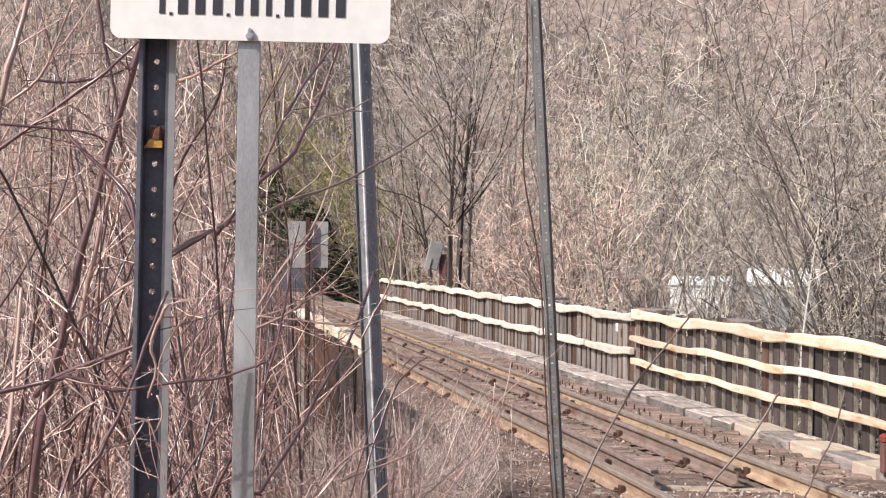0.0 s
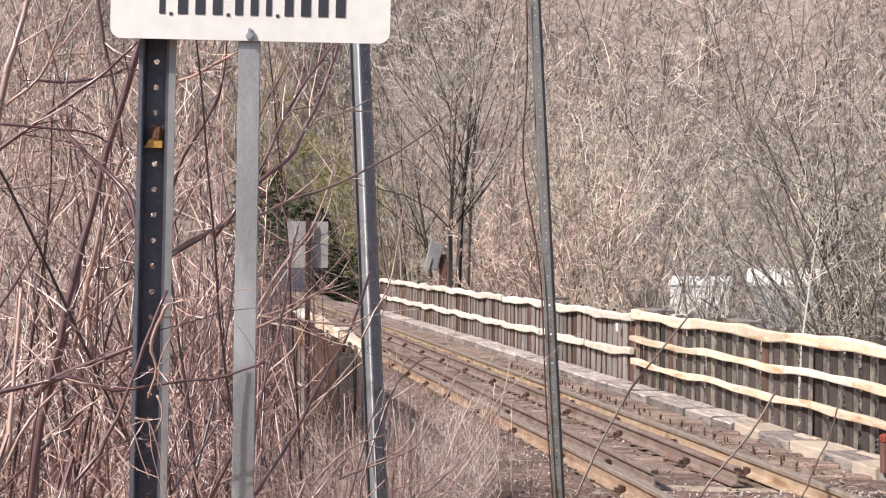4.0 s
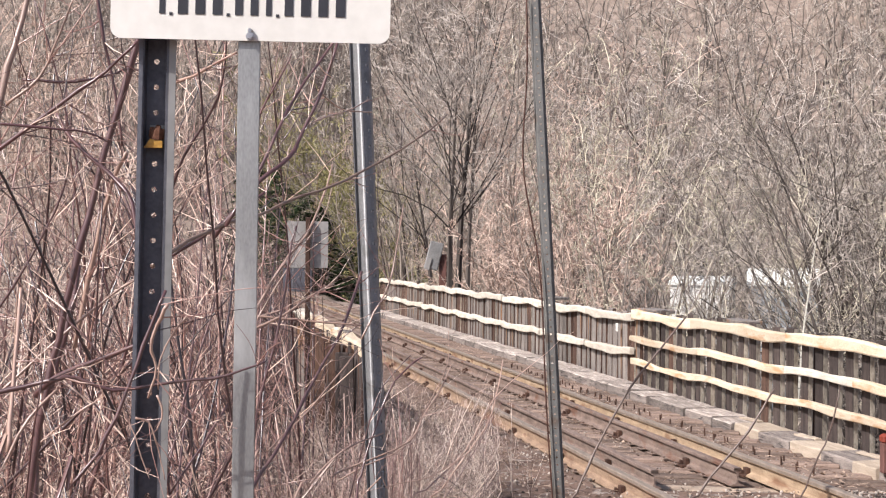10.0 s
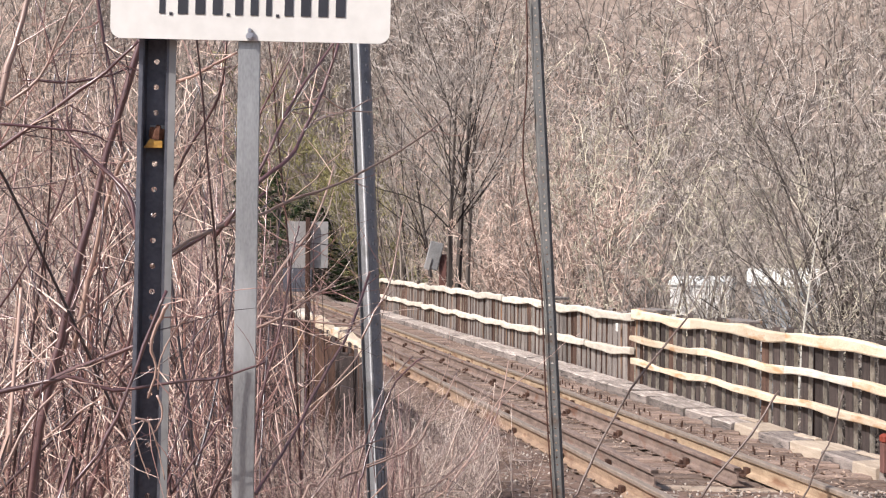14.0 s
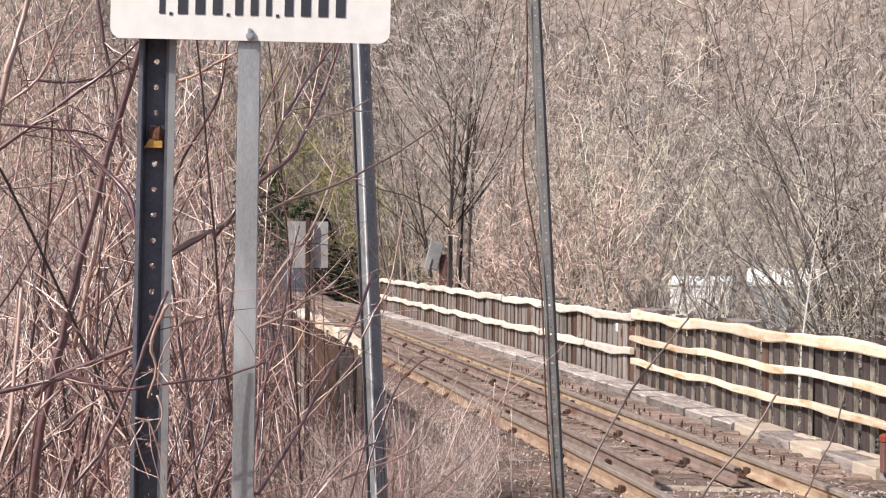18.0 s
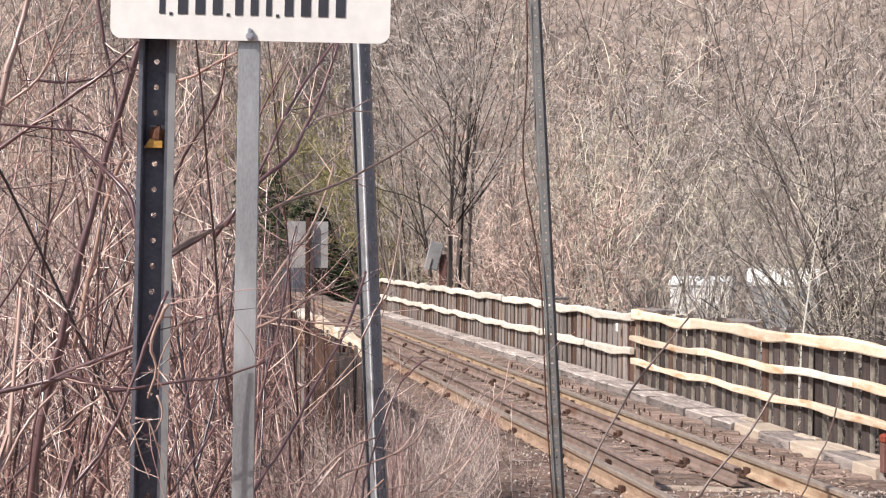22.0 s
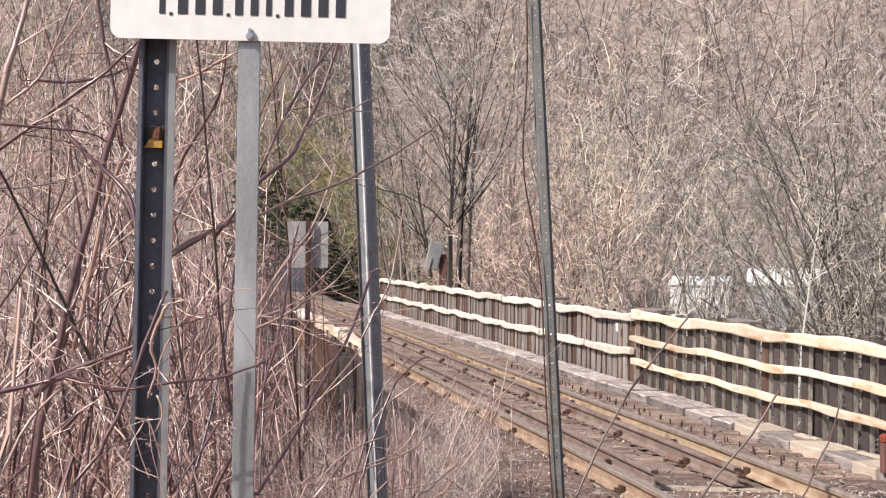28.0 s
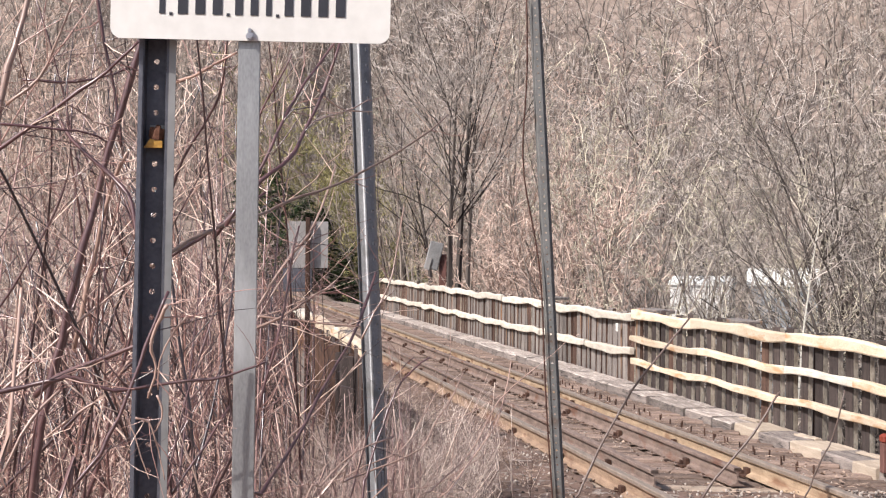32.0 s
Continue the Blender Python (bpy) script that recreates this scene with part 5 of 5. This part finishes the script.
    limb('f', 'twig', 0.0046, 0.0020, 8, (-0.534, 4.29, -0.100), (-0.073, 4.80, 1.167), (0.018, 4.90, 1.317), (0.171, 5.00, 1.514), (0.212, 5.10, 1.620), (0.239, 5.20, 1.730))
    limb('e', 'twig', 0.0045, 0.0024, 9, (-0.934, 3.26, -0.100), (-0.419, 3.90, 1.342), (-0.339, 4.00, 1.477), (-0.254, 4.10, 1.556), (-0.147, 4.20, 1.592))
    limb('f', 'twig', 0.0043, 0.0018, 8, (-1.648, 3.92, -0.100), (-0.311, 4.50, 1.276), (-0.158, 4.57, 1.371), (-0.019, 4.63, 1.396), (0.125, 4.70, 1.478))
    limb('e', 'twig', 0.0038, 0.0019, 8, (-0.528, 4.00, 1.937), (-0.466, 4.00, 1.934), (-0.358, 4.00, 1.923), (-0.220, 4.00, 1.912))
    limb('e', 'twig', 0.0037, 0.0019, 8, (-0.515, 3.80, 1.902), (-0.417, 3.83, 1.945), (-0.332, 3.87, 2.004), (-0.287, 3.90, 2.026))
    limb('b', 'twig', 0.0037, 0.0021, 3, (-0.510, 2.72, 2.015), (-0.529, 2.73, 1.978), (-0.542, 2.73, 1.941), (-0.534, 2.74, 1.899), (-0.548, 2.74, 1.840))
    limb('b', 'twig', 0.0021, 0.0011, 5, (-0.566, 2.72, 1.805), (-0.544, 2.73, 1.797), (-0.534, 2.73, 1.771), (-0.527, 2.74, 1.741), (-0.515, 2.74, 1.688))
    limb('b', 'twig', 0.0021, 0.0011, 3, (-0.531, 2.74, 1.846), (-0.520, 2.74, 1.814), (-0.532, 2.74, 1.782), (-0.547, 2.74, 1.770))
    limb('b', 'twig', 0.0021, 0.0011, 2, (-0.477, 2.74, 1.994), (-0.510, 2.75, 1.951), (-0.528, 2.75, 1.908), (-0.533, 2.76, 1.854))
    limb('a', 'shrub', 0.0016, 0.0008, 5, (-0.998, 3.30, 2.421), (-0.948, 3.30, 2.479), (-0.915, 3.30, 2.497), (-0.878, 3.30, 2.526), (-0.842, 3.30, 2.585))
    limb('a', 'shrub', 0.0009, 0.0005, 2, (-0.915, 3.30, 2.497), (-0.859, 3.30, 2.491), (-0.789, 3.30, 2.508))
    limb('a', 'shrub', 0.0019, 0.0023, 7, (-0.892, 3.35, 2.412), (-0.833, 3.31, 2.361), (-0.780, 3.28, 2.312), (-0.719, 3.24, 2.268), (-0.672, 3.20, 2.168))
    limb('a', 'shrub', 0.0009, 0.0007, 3, (-0.980, 3.20, 2.385), (-0.869, 3.20, 2.381), (-0.776, 3.20, 2.372))
    limb('a', 'shrub', 0.0013, 0.0008, 4, (-0.924, 3.15, 2.366), (-0.845, 3.17, 2.353), (-0.744, 3.20, 2.340))
    limb('a', 'shrub', 0.0016, 0.0010, 5, (-1.009, 3.30, 2.252), (-0.934, 3.30, 2.254), (-0.838, 3.30, 2.276), (-0.781, 3.30, 2.309))
    limb('a', 'shrub', 0.0013, 0.0009, 4, (-0.973, 3.40, 2.308), (-0.952, 3.40, 2.224), (-0.928, 3.40, 2.169), (-0.899, 3.40, 2.078))
    limb('b', 'shrub', 0.0104, 0.0069, 4, (-1.007, 3.60, 1.355), (-1.004, 3.62, 1.501), (-0.998, 3.64, 1.682), (-0.967, 3.66, 1.793), (-0.931, 3.68, 1.948), (-0.916, 3.70, 2.075))
    limb('b', 'shrub', 0.0014, 0.0018, 6, (-0.886, 3.10, 2.154), (-0.863, 3.08, 2.058), (-0.824, 3.05, 2.006), (-0.737, 3.02, 1.939), (-0.642, 3.00, 1.833))
    limb('b', 'twig', 0.0039, 0.0024, 5, (-1.035, 3.40, 1.770), (-1.018, 3.42, 1.790), (-0.871, 3.45, 1.932), (-0.788, 3.48, 2.004), (-0.728, 3.50, 2.045))
    limb('b', 'twig', 0.0029, 0.0019, 6, (-0.915, 3.30, 1.660), (-0.893, 3.30, 1.688), (-0.820, 3.30, 1.746), (-0.757, 3.30, 1.792), (-0.696, 3.30, 1.878))
    limb('b', 'twig', 0.0032, 0.0017, 3, (-1.067, 3.60, 1.618), (-1.062, 3.60, 1.698), (-1.052, 3.60, 1.798), (-1.046, 3.60, 1.910), (-1.040, 3.60, 2.028))
    limb('b', 'shrub', 0.0053, 0.0034, 5, (-0.945, 3.90, 1.428), (-0.901, 3.90, 1.578), (-0.865, 3.90, 1.743), (-0.814, 3.90, 1.939), (-0.783, 3.90, 2.119))
    limb('b', 'shrub', 0.0038, 0.0023, 6, (-1.220, 4.00, 1.931), (-1.144, 4.00, 2.055), (-1.061, 4.00, 2.209), (-1.023, 4.00, 2.333), (-1.013, 4.00, 2.517))
    limb('b', 'shrub', 0.0017, 0.0008, 4, (-0.670, 3.60, 2.160), (-0.628, 3.58, 2.234), (-0.580, 3.56, 2.324), (-0.563, 3.54, 2.396), (-0.538, 3.52, 2.507), (-0.525, 3.50, 2.616))
    limb('b', 'shrub', 0.0014, 0.0007, 2, (-0.604, 3.60, 2.443), (-0.542, 3.60, 2.515), (-0.494, 3.60, 2.562))
    limb('b', 'cane', 0.0021, 0.0013, 4, (-0.689, 3.70, 2.172), (-0.613, 3.70, 2.285), (-0.573, 3.70, 2.333), (-0.521, 3.70, 2.406))
    limb('c', 'shrub', 0.0044, 0.0036, 3, (-0.670, 3.60, 2.099), (-0.594, 3.62, 2.148), (-0.547, 3.65, 2.184), (-0.521, 3.68, 2.209), (-0.448, 3.70, 2.264))
    limb('d', 'shrub', 0.0016, 0.0009, 2, (-0.444, 3.80, 2.363), (-0.376, 3.83, 2.469), (-0.354, 3.87, 2.521), (-0.334, 3.90, 2.569))
    limb('d', 'shrub', 0.0013, 0.0007, 2, (-0.505, 3.80, 2.341), (-0.473, 3.83, 2.439), (-0.423, 3.87, 2.564), (-0.365, 3.90, 2.661))
    limb('e', 'cane', 0.0021, 0.0012, 4, (-0.514, 3.90, 1.897), (-0.487, 3.92, 1.945), (-0.445, 3.94, 2.021), (-0.372, 3.96, 2.133), (-0.318, 3.98, 2.215), (-0.300, 4.00, 2.285))
    limb('e', 'twig', 0.0017, 0.0009, 4, (-0.543, 4.00, 1.921), (-0.501, 4.00, 1.937), (-0.446, 4.00, 1.953), (-0.359, 4.00, 1.995), (-0.298, 4.00, 2.020))
    limb('e', 'shrub', 0.0015, 0.0008, 3, (-0.330, 4.10, 1.840), (-0.246, 4.10, 1.899), (-0.174, 4.10, 1.972), (-0.116, 4.10, 2.026))
    limb('e', 'shrub', 0.0016, 0.0008, 4, (-0.481, 4.10, 1.811), (-0.442, 4.10, 1.965), (-0.421, 4.10, 2.091), (-0.397, 4.10, 2.217))
    limb('f', 'shrub', 0.0028, 0.0015, 5, (-0.297, 4.30, 1.264), (-0.265, 4.33, 1.398), (-0.210, 4.35, 1.608), (-0.168, 4.38, 1.716), (-0.087, 4.40, 1.804))
    limb('f', 'twig', 0.0025, 0.0009, 4, (-0.305, 4.40, 1.430), (-0.227, 4.42, 1.472), (-0.116, 4.44, 1.523), (-0.049, 4.46, 1.634), (0.017, 4.48, 1.769), (0.021, 4.50, 1.874))
    limb('f', 'twig', 0.0016, 0.0009, 1, (-0.017, 4.60, 1.260), (0.021, 4.60, 1.377), (0.044, 4.60, 1.572))
    limb('f', 'shrub', 0.0017, 0.0008, 3, (-0.070, 4.60, 1.242), (0.021, 4.63, 1.349), (0.124, 4.67, 1.509), (0.203, 4.70, 1.650))
    limb('f', 'stalk', 0.0012, 0.0007, 1, (-0.185, 4.50, 1.918), (-0.162, 4.50, 2.022), (-0.142, 4.50, 2.143), (-0.141, 4.50, 2.261), (-0.148, 4.50, 2.368))
    limb('r', 'stalk', 0.0066, 0.0034, 0, (0.078, 5.03, -0.100), (0.411, 5.20, 1.092), (0.487, 5.24, 1.256), (0.557, 5.28, 1.402), (0.684, 5.32, 1.623), (0.799, 5.36, 1.764), (0.901, 5.40, 1.881))
    limb('s', 'stalk', 0.0055, 0.0036, 0, (0.308, 4.90, -0.100), (0.789, 5.00, 1.135), (0.888, 5.02, 1.286), (0.962, 5.04, 1.380), (1.068, 5.06, 1.499), (1.136, 5.08, 1.602), (1.169, 5.10, 1.644))
    limb('s', 'stalk', 0.0046, 0.0026, 0, (1.020, 5.20, -0.100), (1.241, 5.20, 1.099), (1.299, 5.20, 1.289), (1.342, 5.20, 1.400), (1.378, 5.20, 1.470), (1.420, 5.20, 1.640))


build_thicket()


# ---- dry grass ----
def build_grass():
    rnd = random.Random(33)
    b = Build()
    spots = [(-0.6, 12.5, 2.3, 3.2, 3200), (-1.9, 9.5, 2.6, 3.0, 3800), (0.2, 11.0, 0.9, 1.6, 900), (-2.5, 15, 1.6, 2.5, 1500), (-1.4, 19.5, 1.1, 3.0, 1200), (-0.75, 16.2, 0.75, 2.3, 3600)]
    for cx, cy, rx, ry, n in spots:
        for _ in range(n):
            a, r = rnd.uniform(0, 6.28), rnd.random() ** 0.6
            x, y = cx + math.cos(a) * r * rx, cy + math.sin(a) * r * ry
            o = (x - track_x(y)) * 0.985
            if o > -2.3 or x > 0.022 * y - 0.05:
                continue
            z = ground_z(x, y) - 0.02
            l = rnd.uniform(0.15, 0.55)
            d = Vector((rnd.gauss(0, 0.7), rnd.gauss(0, 0.6), rnd.uniform(0.1, 0.8))).normalized()
            q = Vector((x, y, z))
            m = q + d * l * 0.55
            e = m + (d + Vector((rnd.gauss(0, 0.4), rnd.gauss(0, 0.4), -rnd.uniform(0.2, 1.0)))).normalized() * l * 0.5
            w = rnd.uniform(0.0025, 0.005)
            b.tube([q, m, e], [w, w * 0.8, w * 0.3], 3, cap=False)
    tagged(b.part("dry_grass", "straw"), "matted pale dry grass on the bank", "grass", kind="stuff")


build_grass()


def build_ballast():
    """Loose pale stones round the rails where the deck begins."""
    rnd = random.Random(44)
    kinds = []
    for i in range(5):
        bm = bmesh.new()
        bmesh.ops.create_icosphere(bm, subdivisions=1, radius=1.0)
        for v in bm.verts:
            v.co *= rnd.uniform(0.7, 1.2)
        kinds.append(([tuple(v.co) for v in bm.verts], [tuple(v.index for v in f.verts) for f in bm.faces]))
        bm.free()
    b = Build()
    for count in range(3900):
        near = rnd.random() < 0.72 or count > 3000
        o = rnd.uniform(-4.2, 1.6)
        y = rnd.uniform(10.5, 13.1 if o > -1.7 else 17.5) if near else rnd.uniform(13.5, 26)
        o = o if near else rnd.choice((rnd.uniform(-4.0, -2.2), rnd.gauss(-0.75, 0.3), rnd.uniform(0.3, 0.9)))
        if count > 3000:
            y, o = rnd.uniform(11.6, 13.1), rnd.uniform(0.1, 1.7)
        p = on_track(y, o)
        p.z = ground_z(p.x, p.y) if near or o < -2.3 else 0.0
        r = rnd.uniform(0.005, 0.018) * (1.0 if near else 0.7)
        vs, fs = kinds[rnd.randint(0, 4)]
        base = len(b.v)
        m = Matrix.Translation((p.x, p.y, p.z + r * 0.35)) @ Euler((rnd.uniform(0, 6), rnd.uniform(0, 6), rnd.uniform(0, 6))).to_matrix().to_4x4() @ Matrix.Diagonal((r * 1.2, r, r * 0.7, 1))
        for v in vs:
            q = m @ Vector(v)
            b.v.append((q.x, q.y, q.z))
        b.f += [tuple(base + k for k in f) for f in fs]
        b.s += [0] * len(fs)
    tagged(b.part("ballast", "pebble"), "loose pale ballast stones and grit", "gravel", kind="stuff")


def build_litter():
    """Broken twigs, bark and dead leaves strewn over the ties and the soil beside them."""
    rnd = random.Random(58)
    b = Build()
    for _ in range(5200):
        y = 11 + 24 * rnd.random() ** 1.8
        o = rnd.choice((rnd.uniform(-4.0, -1.7), rnd.uniform(-1.4, -0.1), rnd.uniform(0.15, 1.05), rnd.uniform(-3.0, -1.6)))
        p = on_track(y, o)
        p.z = max(ground_z(p.x, p.y), 0.0 if o > -1.7 and y > 13.1 else -1) + 0.006
        if rnd.random() < 0.55:
            a, l = rnd.uniform(0, 6.28), rnd.uniform(0.03, 0.16)
            d = Vector((math.cos(a), math.sin(a), rnd.gauss(0, 0.12)))
            r = rnd.uniform(0.0015, 0.004)
            b.tube([p, p + d * l * 0.5 + Vector((0, 0, rnd.uniform(0, 0.012))), p + d * l], [r, r, r * 0.6], 3, cap=False)
        else:
            w = rnd.uniform(0.012, 0.03)
            u = Vector((rnd.gauss(0, 1), rnd.gauss(0, 1), rnd.gauss(0, 0.35))).normalized() * w
            v = Vector((-u.y, u.x, rnd.gauss(0, 0.4) * w)) * 0.6
            base = len(b.v)
            for q in (p - u, p + v + Vector((0, 0, 0.008)), p + u, p - v + Vector((0, 0, 0.004))):
                b.v.append((q.x, q.y, q.z + 0.004))
            b.f.append((base, base + 1, base + 2, base + 3))
            b.s.append(0)
    tagged(b.part("litter", "litter"), "strewn dead leaves, bark and broken twigs", "litter", kind="stuff")


M["litter"] = plant("dead_leaf_and_twig", (0.06, 0.035, 0.026), (0.46, 0.34, 0.26), 0.1, 0.85, 0.2, 8.0)
build_litter()
M["pebble"] = plant("pale_grit", (0.11, 0.088, 0.076), (0.50, 0.43, 0.37), 0.1, 0.9, 0.2, 8.0)
build_ballast()


# ---- wind ----
def motions():
    """The wind: a first breath at three seconds, a gust between five and nine, then a slow unrest; each spray sways about its foot."""
    rnd = random.Random(77)
    size = {"a": 0.2, "b": 0.2, "c": 0.28, "d": 0.7, "e": 1.0, "f": 1.0, "r": 0.5, "s": 0.6}
    for part_ob, g, much in MOVERS:
        rest = part_ob.matrix_basis.copy()
        w1, p1, p2 = rnd.uniform(1.6, 2.3), rnd.uniform(0, 1.2), rnd.uniform(0, 1.2)
        rows = []
        for i in range(65):
            t = i * 0.5
            gust = 0.25 + 0.9 * math.exp(-((t - 6.8) / 2.2) ** 2) + 0.25 * math.exp(-((t - 22.5) / 2.5) ** 2)
            a = size[g] * much * (gust * 0.55 * math.sin(w1 * t + p1) + 0.3 * math.sin(0.42 * t + p2) - 0.6 * math.exp(-((t - 2.9) / 1.1) ** 2) - 0.9 * math.exp(-((t - 7.0) / 2.6) ** 2))
            rows.append((t, rest @ pose(0, 0, 0, a * 0.4, a, 0)))
        walk(part_ob, rows)


motions()
